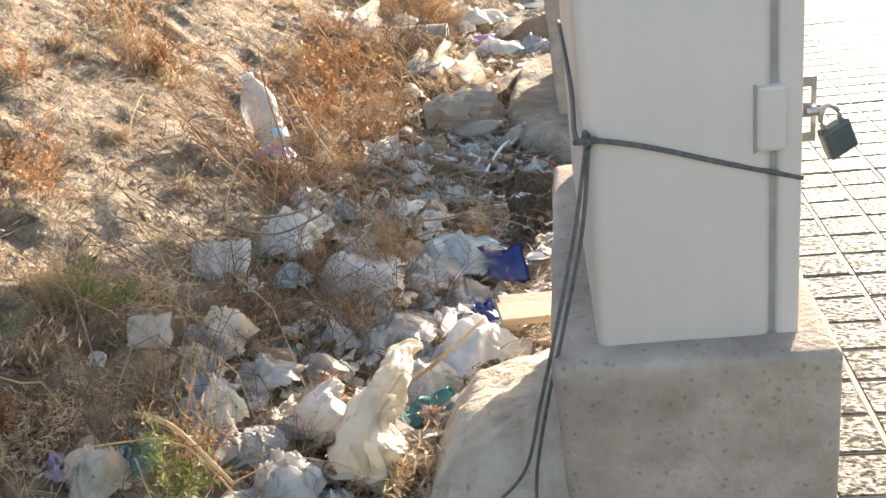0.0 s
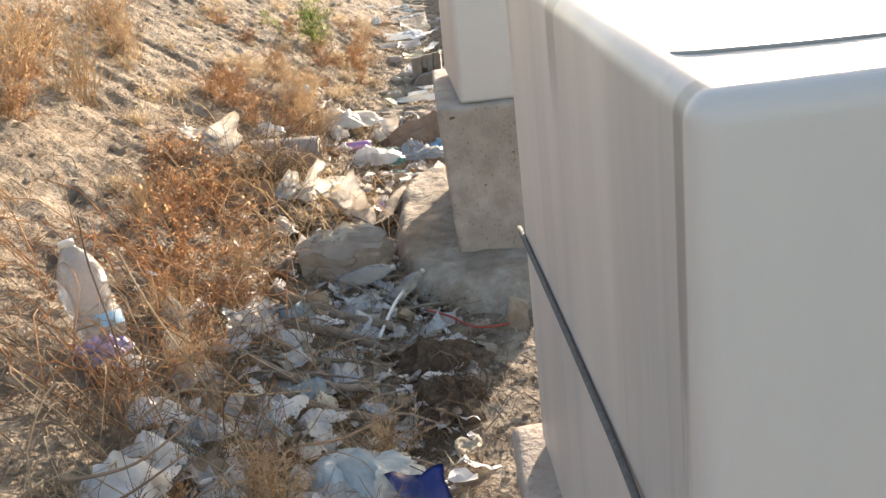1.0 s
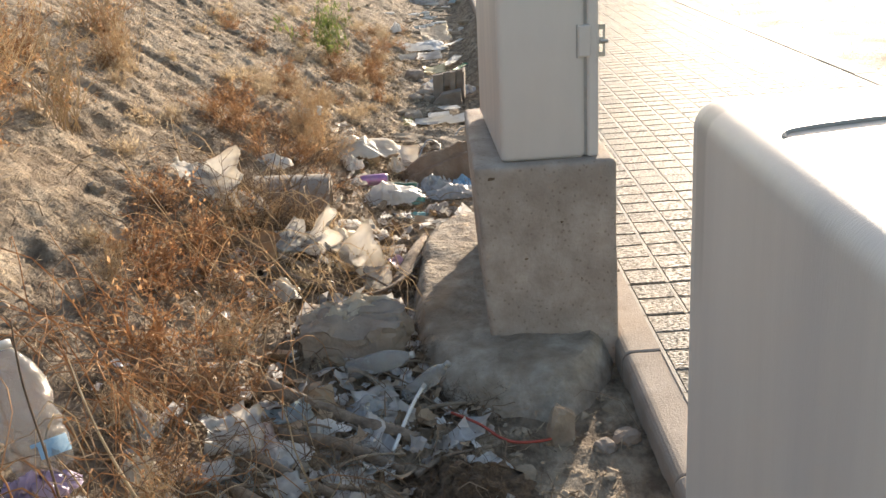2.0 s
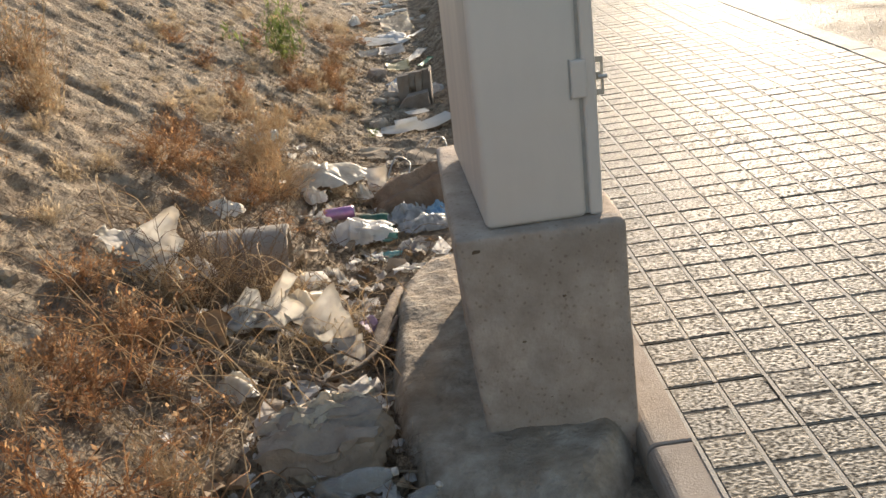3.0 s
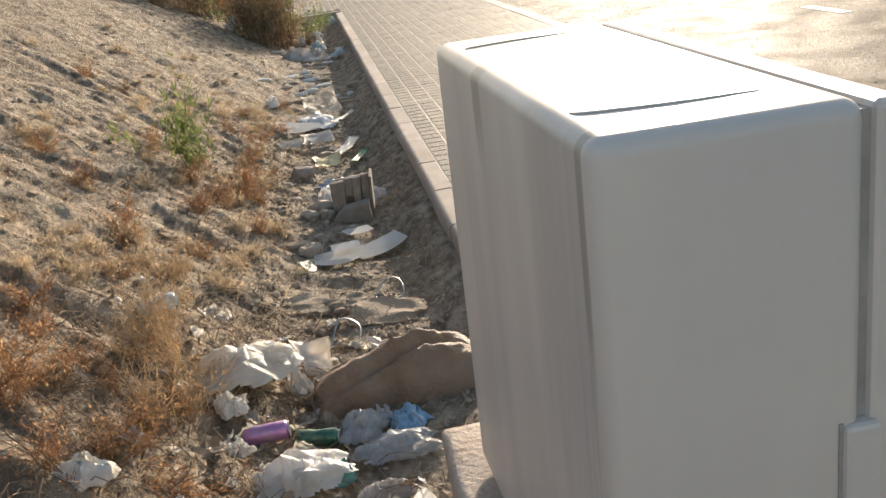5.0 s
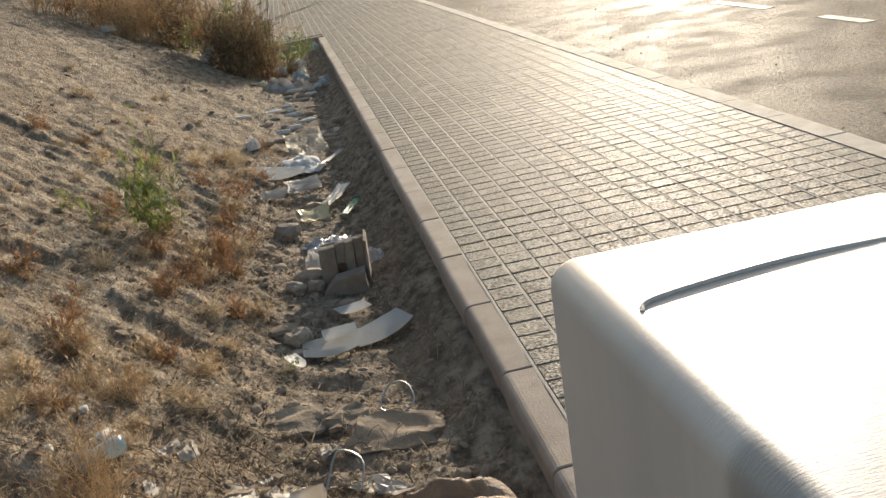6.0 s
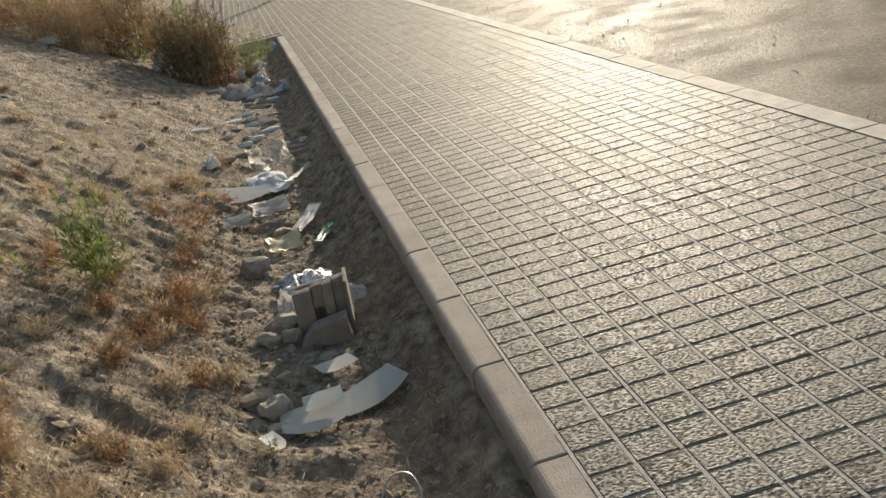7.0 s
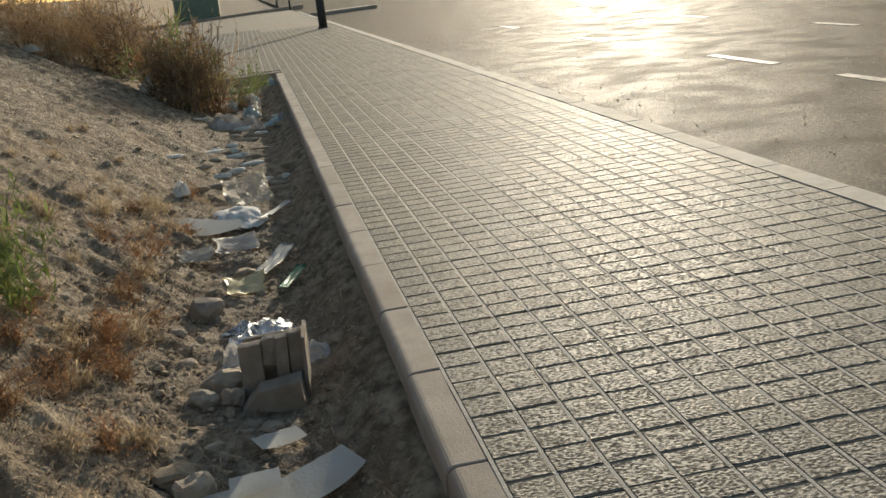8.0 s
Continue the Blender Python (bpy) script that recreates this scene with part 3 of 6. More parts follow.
cabinet_near = cabinet(-0.451, 0.3735, 0.504, 0.756, True, 0.872)
cabinet_near.rotation_euler = (radians(2.04), 0, radians(2.0))
cabinet_far = cabinet(-0.486, 3.680, 0.618, 0.768, False, 0.80)
cabinet_far.rotation_euler = (radians(0.7), radians(0.97), radians(2.2))


def padlock(x, y, z):
    lock = new("padlock")
    lock.location = (x, y, z)
    lock.rotation_euler = (0.1, -0.42, 0.3)
    tagged(lock, "dark green-grey padlock hanging from the cabinet's hasp", "padlock")
    bm = bmesh.new()
    box(bm, -0.024, 0.024, -0.011, 0.011, -0.052, 0.0, 0.005)
    part("lock_body", bm, M_LOCK, lock)
    bm = bmesh.new()
    tube(bm, bend([(-0.014, 0, -0.004), (-0.014, 0, 0.02), (0, 0, 0.034), (0.014, 0, 0.02), (0.014, 0, -0.004)], 5), 0.004, 8)
    part("shackle", bm, M_STEEL, lock, "steel shackle")


padlock(-0.082, 0.41, 0.852)


def plinth(x0, x1, y0, y1, z0, z1):
    bm = bmesh.new()
    r, c, hs = 0.018, Vector(((x0 + x1) / 2, (y0 + y1) / 2, (z0 + z1) / 2)), Vector(((x1 - x0) / 2, (y1 - y0) / 2, (z1 - z0) / 2))
    bmesh.ops.create_cube(bm, size=2)
    bmesh.ops.subdivide_edges(bm, edges=bm.edges[:], cuts=30, use_grid_fill=True)
    for v in bm.verts:
        # crowd the mesh towards the worn, rounded edges
        p = Vector([math.copysign(1 - (1 - abs(q)) ** 1.8, q) * h for q, h in zip(v.co, hs)])
        wear = r * (1 + 0.6 * noise.noise(p * 7 + c))
        inner = Vector([max(-h + wear, min(h - wear, q)) for q, h in zip(p, hs)])
        d = p - inner
        p = inner + (d.normalized() * wear if d.length > 1e-6 else d)
        n = noise.noise(p * 9 + c) * 0.004 + noise.noise(p * 31) * 0.002
        p += Vector((n, n * .8, n * .5)) + c
        if p.x < c.x:
            p.x += 0.035 * (z1 - p.z) / (z1 - z0)
        v.co = p
    ob = part("concrete_plinth", bm, M_CONC, None, "", True)
    return tagged(ob, "weathered buff concrete plinth with chipped edges beside the kerb", "plinth", "cabinet plinths")


plinth_near = plinth(-0.530, -0.078, 0.325, 1.31, -0.25, 0.512)
plinth_near.rotation_euler = (radians(1.2), 0, 0)
plinth_far = plinth(-0.578, -0.118, 3.637, 4.64, -0.25, 0.617)


def chip(x, y, z, w, h, owner):
    """A flat dark lump for a fallen stone's hollow; the hollow's shade is its colour."""
    bm = bmesh.new()
    bmesh.ops.create_icosphere(bm, subdivisions=2, radius=0.5)
    for v in bm.verts:
        n = 1 + 0.5 * noise.noise(v.co * 3 + Vector((x * 9, z * 7, 1)))
        v.co = Vector((x + v.co.x * w * n, y + v.co.y * 0.006, z + v.co.z * h * n))
    part("chip", bm, M_MAT, owner, "flat dark lump painted as a shaded chip hollow", True)


for cx, cz, cw, ch in ((-0.522, 0.580, 0.030, 0.017), (-0.30, 0.42, 0.010, 0.008), (-0.42, 0.30, 0.012, 0.007), (-0.24, 0.22, 0.009, 0.007), (-0.36, 0.12, 0.012, 0.006)):
    chip(cx, 3.638, cz, cw, ch, plinth_far)
for cx, cz, cw, ch in ((-0.34, 0.42, 0.010, 0.008), (-0.22, 0.36, 0.012, 0.008), (-0.42, 0.33, 0.008, 0.007), (-0.30, 0.28, 0.013, 0.008), (-0.16, 0.44, 0.009, 0.006)):
    chip(cx, 0.333, cz, cw, ch, plinth_near)


def footing(cx, cy, rx, ry, top, seed, drop=0.25, lean=0.0, fall=0.0, ledge=0.55, lumpy=1.0, material=M_LUMP):
    """A poured lump of concrete round a plinth's foot."""
    V, F, n = [], [], 72
    for j in range(n + 1):
        for i in range(n + 1):
            u, v = 2 * i / n - 1, 2 * j / n - 1
            r = (abs(u) ** 3.2 + abs(v) ** 3.2) ** (1 / 3.2)
            x = cx + rx * u * (1 + 0.10 * noise.noise((v * 1.7, seed, 2)))
            y = cy + ry * v * (1 + 0.08 * noise.noise((u * 1.7, seed, 5)))
            h = top + lean * (x - cx) - fall * (y - cy) - drop * max(0, (r - ledge) / (1 - ledge)) ** 2.0
            h += lumpy * (0.034 * noise.noise((x * 5, y * 5, seed)) + 0.020 * noise.noise((x * 13, y * 13, seed)) + 0.012 * noise.noise((x * 38, y * 38, seed)))
            V.append((x, y, h))
    for j in range(n):
        for i in range(n):
            F.append((j * (n + 1) + i, j * (n + 1) + i + 1, (j + 1) * (n + 1) + i + 1, (j + 1) * (n + 1) + i))
    ob = new("concrete_footing", raw("concrete_footing", V, F, material, True))
    tagged(ob, "rough poured concrete footing under a plinth, dusted with soil", "footing", "plinth footings")


footing(-0.47, 4.27, 0.375, 1.02, 0.030, 3, 0.17, 0.0, 0.0, 0.80, 0.45)
footing(-0.56, 0.95, 0.34, 0.50, 0.14, 8, 0.26, 0.16, 0.26, 0.5, 0.7, M_LUMP_PALE)

# ---- weeds and grass ----
def strand(V, F, pts, r0, r1):
    """A thin three-sided stem through pts."""
    b, n = len(V), len(pts)
    for i, p in enumerate(pts):
        r = r0 + (r1 - r0) * i / (n - 1)
        a = Vector(pts[min(n - 1, i + 1)]) - Vector(pts[max(0, i - 1)])
        u = a.cross(Vector((0.3, 0.2, 1.0) if abs(a.normalized().z) < 0.9 else (1.0, 0.1, 0))).normalized()
        w = a.cross(u).normalized()
        for k in range(3):
            t = 2.094 * k
            q = p + u * (r * math.cos(t)) + w * (r * math.sin(t))
            V.append((q.x, q.y, q.z))
    for i in range(n - 1):
        for k in range(3):
            F.append((b + i * 3 + k, b + i * 3 + (k + 1) % 3, b + i * 3 + 3 + (k + 1) % 3, b + i * 3 + 3 + k))


def blade(V, F, p, d, w, ln):
    """One narrow leaf."""
    s = d.cross(Vector((0.2, 0.4, 1))).normalized() * w
    b = len(V)
    for q in (p, p + d * ln * 0.45 + s, p + d * ln, p + d * ln * 0.45 - s):
        V.append((q.x, q.y, q.z))
    F.append((b, b + 1, b + 2, b + 3))


def grow(seed, stems, height, spread, twigs, leaf, droop=0.25, curl=0.25, r0=0.0016, lw=0.0016, ll=0.014, leaves=3):
    """Stems that fan out from one foot, with side twigs; returns stem and leaf geometry."""
    rnd = random.Random(seed)
    V, F, LV, LF = [], [], [], []
    for _ in range(stems):
        a, lean = rnd.uniform(0, 6.283), abs(rnd.gauss(0, spread))
        d = Vector((math.cos(a) * math.sin(lean), math.sin(a) * math.sin(lean), math.cos(lean)))
        p = Vector((rnd.gauss(0, 0.03), rnd.gauss(0, 0.03), -0.015)) * (1 + height)
        h, n = height * rnd.uniform(0.5, 1.1), 5
        pts = [p.copy()]
        for i in range(n):
            d = (d + Vector((rnd.gauss(0, curl), rnd.gauss(0, curl), rnd.gauss(0, curl) * .5 - droop * i / n))).normalized()
            p = p + d * (h / n)
            pts.append(p.copy())
            for _t in range(twigs if i else 0):
                td = (d * 0.6 + Vector((rnd.gauss(0, .7), rnd.gauss(0, .7), rnd.gauss(0.1, .5)))).normalized()
                ln = h * rnd.uniform(0.10, 0.32)
                q = p + (pts[-2] - p) * rnd.random()
                tip = q + td * ln + Vector((0, 0, rnd.uniform(-.02, .02)))
                mid = q + td * ln * .5 + Vector((rnd.gauss(0, .006), rnd.gauss(0, .006), rnd.gauss(0, .006)))
                strand(V, F, [q, mid, tip], r0 * 0.6, r0 * 0.3)
                if leaf:
                    for _k in range(leaves):
                        s = rnd.random()
                        blade(LV, LF, q + (tip - q) * s, (td + Vector((rnd.gauss(0, .8), rnd.gauss(0, .8), rnd.gauss(0, .8)))).normalized(), lw * rnd.uniform(.7, 1.5), ll * rnd.uniform(.6, 1.5))
        strand(V, F, pts, r0, r0 * 0.4)
    return V, F, LV, LF


def plant_kind(name, seed, stem_mat, leaf_mat, **kw):
    V, F, LV, LF = grow(seed, leaf=leaf_mat is not None, **kw)
    return raw(name + "_stems", V, F, stem_mat), (raw(name + "_leaves", LV, LF, leaf_mat) if leaf_mat else None)


RUST = [plant_kind("rust_weed", 10 + k, M_RUST, M_RUST, stems=20, height=0.24, spread=0.62, twigs=3, leaves=2, ll=0.014, lw=0.0030, r0=0.0019) for k in range(4)]
TALL = [plant_kind("tall_weed", 20 + k, M_STRAW, M_RUST, stems=26, height=0.38, spread=0.30, twigs=2, leaves=2, curl=0.12, droop=0.1, r0=0.0022, ll=0.018, lw=0.0024) for k in range(2)]
STRAW = [plant_kind("straw_tuft", 30 + k, M_STRAW, M_STRAW, stems=46, height=0.15, spread=0.75, twigs=1, leaves=2, curl=0.2, droop=0.5, r0=0.0016, ll=0.03, lw=0.0022) for k in range(3)]
TWIG = [plant_kind("twig_weed", 40 + k, M_TWIG, None, stems=9, height=0.42, spread=0.7, twigs=2, curl=0.18, droop=0.25, r0=0.0026) for k in range(2)]
GREEN = [plant_kind("green_shrub", 50 + k, M_STRAW, M_LEAF, stems=7, height=0.44, spread=0.55, twigs=3, leaves=5, curl=0.10, droop=0.05, ll=0.055, lw=0.0058) for k in range(2)]
FIBRE = [plant_kind("fibre", 60 + k, M_MAT, M_MAT, stems=90, height=0.20, spread=1.15, twigs=1, leaves=1, curl=0.35, droop=0.9, r0=0.0016) for k in range(2)]
BRUSH = [plant_kind("brush", 70 + k, M_TWIG, M_BRUSH, stems=24, height=0.42, spread=0.42, twigs=4, leaves=2, curl=0.14, droop=0.1, r0=0.0030, ll=0.030, lw=0.0045) for k in range(2)]
KINDS = {
    "brush": (BRUSH, "dry_bush", "dense dark brown dry bush at the ditch end", "bush", "dry bushes"),
    "fibre": (FIBRE, "fibre_clump", "dark brown matted clump of dead plant fibre", "fibre clump", "fibre clumps"),
    "rust": (RUST, "dry_weed", "rust-brown dried weed tuft on the bank", "weed", "dried weeds"),
    "tall": (TALL, "tall_dry_weed", "tall dried brown weed with thin upright stalks", "weed", "tall dried weeds"),
    "straw": (STRAW, "straw_tuft", "low tuft of bleached straw-coloured dry grass", "grass tuft", "straw tufts"),
    "twig": (TWIG, "dead_twig_weed", "leafless dead weed with bare dark twigs", "weed", "bare dead weeds"),
    "green": (GREEN, "green_shrub", "small dusty green shrub on the dry bank", "shrub", "green shrubs"),
}
_prnd = random.Random(77)


def plant(kind, x, y, s=1.0, up=1.0):
    variants, name, label, cat, group = KINDS[kind]
    stems, leaves = variants[_prnd.randrange(len(variants))]
    ob = new(name)
    ob.location = (x, y, gz(x, y))
    ob.rotation_euler = (_prnd.uniform(-.12, .12), _prnd.uniform(-.12, .12), _prnd.uniform(0, 6.28))
    ob.scale = (s * _prnd.uniform(.8, 1.25), s * _prnd.uniform(.8, 1.25), s * up * _prnd.uniform(.75, 1.2))
    tagged(ob, label, cat, group)
    st = new("stalk", stems)
    st.parent = ob
    if leaves:
        lv = new("foliage", leaves)
        lv.parent = ob
    return ob


# weeds that stand out, foot by foot
for k, x, y, s in (("rust", -1.42, 2.95, 1.5), ("rust", -1.55, 3.15, 1.5), ("tall", -1.36, 3.35, 1.0), ("rust", -1.30, 3.10, 1.1), ("rust", -2.12, 1.65, 1.5), ("rust", -2.0, 1.50, 1.2),
                   ("tall", -2.25, 2.85, 1.1), ("rust", -2.2, 2.95, 1.0), ("straw", -1.70, 0.78, 1.2), ("straw", -1.60, 0.62, 1.1), ("tall", -1.66, 0.98, 0.7), ("straw", -1.62, 0.50, 1.1), ("straw", -1.57, 1.13, 1.2),
                   ("rust", -1.52, 2.25, 0.7), ("rust", -1.36, 2.60, 0.9), ("twig", -1.30, 1.60, 1.0), ("twig", -1.45, 2.0, 0.9)):
    plant(k, x, y, s * 0.74)
for k, x, y, s in (("twig", -1.05, 1.75, 0.9), ("straw", -0.86, 0.82, 1.3), ("straw", -0.80, 0.92, 1.2), ("straw", -0.93, 0.74, 1.1), ("straw", -0.80, 0.64, 1.5), ("straw", -0.73, 0.70, 1.4), ("straw", -0.84, 0.56, 1.3), ("straw", -0.70, 0.60, 1.3), ("green", -1.66, 1.0, 0.55), ("green", -1.32, 0.52, 0.5), ("green", -1.15, 0.42, 0.35),
                   ("rust", -1.62, 3.62, 1.5), ("rust", -1.50, 3.85, 1.4), ("rust", -1.75, 3.75, 1.3), ("rust", -1.62, 4.05, 1.3), ("rust", -1.78, 4.25, 1.3), ("rust", -1.38, 3.62, 1.1)):
    plant(k, x, y, s * 0.74)
for k, x, y, s in (("tall", -1.50, 4.45, 0.9), ("tall", -1.30, 4.62, 0.8), ("twig", -1.20, 4.28, 0.75), ("twig", -1.42, 4.58, 0.9), ("twig", -1.34, 4.42, 0.85), ("twig", -1.27, 4.55, 0.75), ("twig", -1.52, 4.72, 0.9), ("tall", -1.40, 4.66, 0.75), ("tall", -1.58, 4.45, 0.8), ("straw", -1.10, 4.45, 1.3), ("straw", -0.98, 4.62, 1.2), ("straw", -1.22, 4.12, 1.2), ("tall", -1.42, 5.95, 1.0), ("tall", -1.32, 6.12, 1.0), ("rust", -1.45, 5.80, 1.1),
                   ("rust", -1.62, 5.48, 1.2), ("rust", -1.85, 5.85, 1.4), ("rust", -1.72, 6.10, 1.1), ("tall", -2.40, 6.15, 1.2), ("rust", -2.45, 6.0, 1.2), ("rust", -1.85, 6.40, 1.1)):
    plant(k, x, y, s * 0.74)
for k, x, y, s in (("rust", -1.57, 6.12, 1.0), ("rust", -1.48, 5.65, 1.1), ("rust", -1.36, 6.02, 1.0), ("straw", -1.36, 7.60, 1.2), ("tall", -1.50, 7.50, 0.8), ("rust", -1.20, 9.45, 1.1), ("rust", -1.36, 9.55, 1.1), ("rust", -1.30, 11.3, 1.3), ("rust", -1.15, 10.2, 1.0), ("rust", -1.30, 9.9, 1.1),
                   ("rust", -1.42, 9.15, 1.0), ("straw", -1.66, 7.6, 1.3), ("straw", -1.78, 7.85, 1.2), ("rust", -1.52, 8.85, 1.0), ("twig", -1.15, 7.55, 0.5)):
    plant(k, x, y, s * 0.74)
for k, x, y, s, up in (("green", -1.68, 9.80, 1.1, 1.25), ("green", -1.58, 9.86, 0.95, 1.2), ("green", -0.93, 8.16, 0.28, 1.0), ("tall", -1.35, 18.9, 2.6, 1.15), ("tall", -1.15, 19.4, 2.4, 1.1), ("tall", -1.65, 19.2, 2.6, 1.2), ("green", -1.45, 19.6, 2.4, 1.5), ("green", -1.1, 20.0, 1.8, 1.2),
                       ("green", -0.6, 20.9, 1.1, 1.0), ("green", -0.8, 20.4, 1.3, 1.0), ("rust", -1.4, 18.8, 2.4, 1.2), ("rust", -1.05, 19.1, 2.0, 1.0), ("rust", -0.75, 20.0, 1.6, 1.0)):
    plant(k, x, y, s, up)
for k, x, y, s in (("fibre", -0.68, 2.92, 0.9), ("fibre", -0.66, 2.72, 1.0), ("fibre", -0.72, 2.52, 1.0), ("fibre", -0.60, 2.58, 0.9), ("fibre", -0.74, 2.30, 0.8), ("fibre", -0.62, 3.35, 0.6), ("fibre", -0.82, 3.62, 0.7), ("fibre", -0.84, 3.9, 0.6), ("fibre", -0.72, 3.42, 0.6),
                   ("rust", -1.32, 1.35, 0.6), ("rust", -1.15, 1.5, 0.55), ("rust", -1.30, 2.05, 0.4), ("rust", -1.14, 2.30, 0.4), ("twig", -1.2, 2.1, 0.8), ("twig", -1.35, 1.25, 0.8), ("rust", -1.38, 2.35, 0.45), ("twig", -0.98, 1.15, 0.5), ("twig", -1.30, 1.62, 0.8), ("twig", -1.42, 1.45, 0.9), ("twig", -1.18, 1.40, 0.7), ("fibre", -1.40, 1.32, 0.5), ("twig", -1.52, 2.05, 0.9), ("twig", -1.44, 2.25, 0.8), ("fibre", -1.35, 2.0, 0.6)):
    plant(k, x, y, s)
for k, x, y, s in (("tall", -2.32, 4.82, 1.2), ("tall", -2.70, 6.7, 1.2), ("rust", -2.66, 6.7, 1.4), ("tall", -2.50, 6.45, 1.0), ("tall", -2.62, 4.85, 1.4), ("tall", -2.72, 5.2, 1.2), ("rust", -2.68, 5.4, 1.3), ("rust", -2.42, 3.16, 1.4), ("rust", -2.40, 4.1, 1.3),
                   ("tall", -2.40, 4.15, 1.0), ("rust", -2.16, 2.94, 1.2), ("rust", -1.92, 6.0, 1.1), ("rust", -1.90, 6.6, 0.9), ("rust", -1.78, 5.8, 1.0)):
    plant(k, x, y, s)
for k, x, y, s in (("rust", -1.73, 7.2, 0.8), ("rust", -2.1, 8.65, 0.9), ("rust", -1.54, 8.9, 0.9), ("rust", -1.45, 8.05, 0.8), ("rust", -1.29, 9.8, 0.9), ("rust", -1.44, 9.4, 0.9), ("rust", -1.2, 8.8, 0.7), ("straw", -1.1, 8.9, 0.9), ("tall", -1.40, 6.4, 0.7), ("tall", -1.28, 6.35, 0.6), ("rust", -1.3, 5.5, 0.8)):
    plant(k, x, y, s)
for x, y, s in ((-1.48, 4.62, 0.9), (-1.40, 4.78, 1.0), (-1.30, 4.74, 0.9), (-1.52, 4.86, 0.9), (-1.24, 4.66, 0.8), (-1.44, 4.48, 0.9), (-1.34, 4.56, 0.8), (-1.60, 4.50, 0.8)):
    plant("twig", x, y, s, 1.25)
for x, y, s in ((-1.35, 18.7, 2.0), (-1.10, 19.0, 1.9), (-1.62, 18.9, 2.0), (-1.20, 19.5, 2.0), (-2.2, 19.6, 1.8)):
    plant("brush", x, y, s, 1.3)
# thickets on the far bank and a thin scatter on the near one
for _ in range(46):
    y = _prnd.uniform(18.5, 29)
    plant(_prnd.choice(("rust", "tall", "tall", "straw")), -1.9 - abs(_prnd.gauss(0.3, 1.1)) - max(0, 19.5 - y), y if y < 23 else 23 - (y - 23) * .4, _prnd.uniform(1.6, 2.8), _prnd.uniform(.8, 1.2))
for _ in range(50):
    y = _prnd.uniform(-0.5, 13)
    plant(_prnd.choice(("straw", "straw", "rust")), _prnd.uniform(-3.0, -1.25), y, _prnd.uniform(0.5, 1.0))
for _ in range(15):
    plant(_prnd.choice(("rust", "straw", "tall")), _prnd.gauss(-1.58, 0.12), _prnd.uniform(2.2, 6.8), _prnd.uniform(0.45, 0.85))
for _ in range(22):
    plant(_prnd.choice(("rust", "straw")), _prnd.gauss(-1.35, 0.16), _prnd.uniform(8.0, 13.5), _prnd.uniform(0.6, 1.0))
for _ in range(30):
    plant(_prnd.choice(("straw", "tall", "straw", "twig")), _prnd.gauss(-1.72, 0.13), _prnd.uniform(-0.1, 1.1), _prnd.uniform(0.4, 0.7))
for _ in range(34):
    plant(_prnd.choice(("twig", "straw", "twig", "twig", "tall")), _prnd.gauss(-1.2, 0.2), _prnd.uniform(0.5, 2.9), _prnd.uniform(0.4, 0.75))
for _ in range(24):
    plant("straw", _prnd.uniform(-2.1, -1.2), _prnd.uniform(6.9, 8.3), _prnd.uniform(0.4, 0.8))
for _ in range(70):
    plant("straw", -1.55 - abs(_prnd.gauss(0, 0.8)), _prnd.uniform(-0.5, 16), _prnd.uniform(0.3, 0.75))


def build_chaff():
    """Fallen straw and leaf bits over ditch and bank."""
    rnd = random.Random(21)
    V, F = [], []
    for k in range(34000):
        y = rnd.uniform(-1, 13.5) if k < 30000 else rnd.uniform(13, 23)
        x = -0.95 - abs(rnd.gauss(0, 1.0)) if rnd.random() < 0.8 else rnd.uniform(-1.0, -0.2)
        a, t = rnd.uniform(0, 6.283), rnd.uniform(-.15, .5)
        d = Vector((math.cos(a) * math.cos(t), math.sin(a) * math.cos(t), math.sin(t)))
        blade(V, F, Vector((x, y, gz(x, y) + 0.004)), d, rnd.uniform(.0010, .0036), rnd.uniform(.02, .095))
    tagged(new("dry_chaff", raw("dry_chaff", V, F, M_STRAW)), "scattered straw and dry leaf bits on the soil", "chaff", kind="stuff")


build_chaff()

# ---- litter ----
def settle(ob, x, y, lift=0.0, turn=0.0, tip=(0.0, 0.0)):
    ob.location = (x, y, gz(x, y) + lift)
    ob.rotation_euler = (tip[0], tip[1], turn)
    return ob


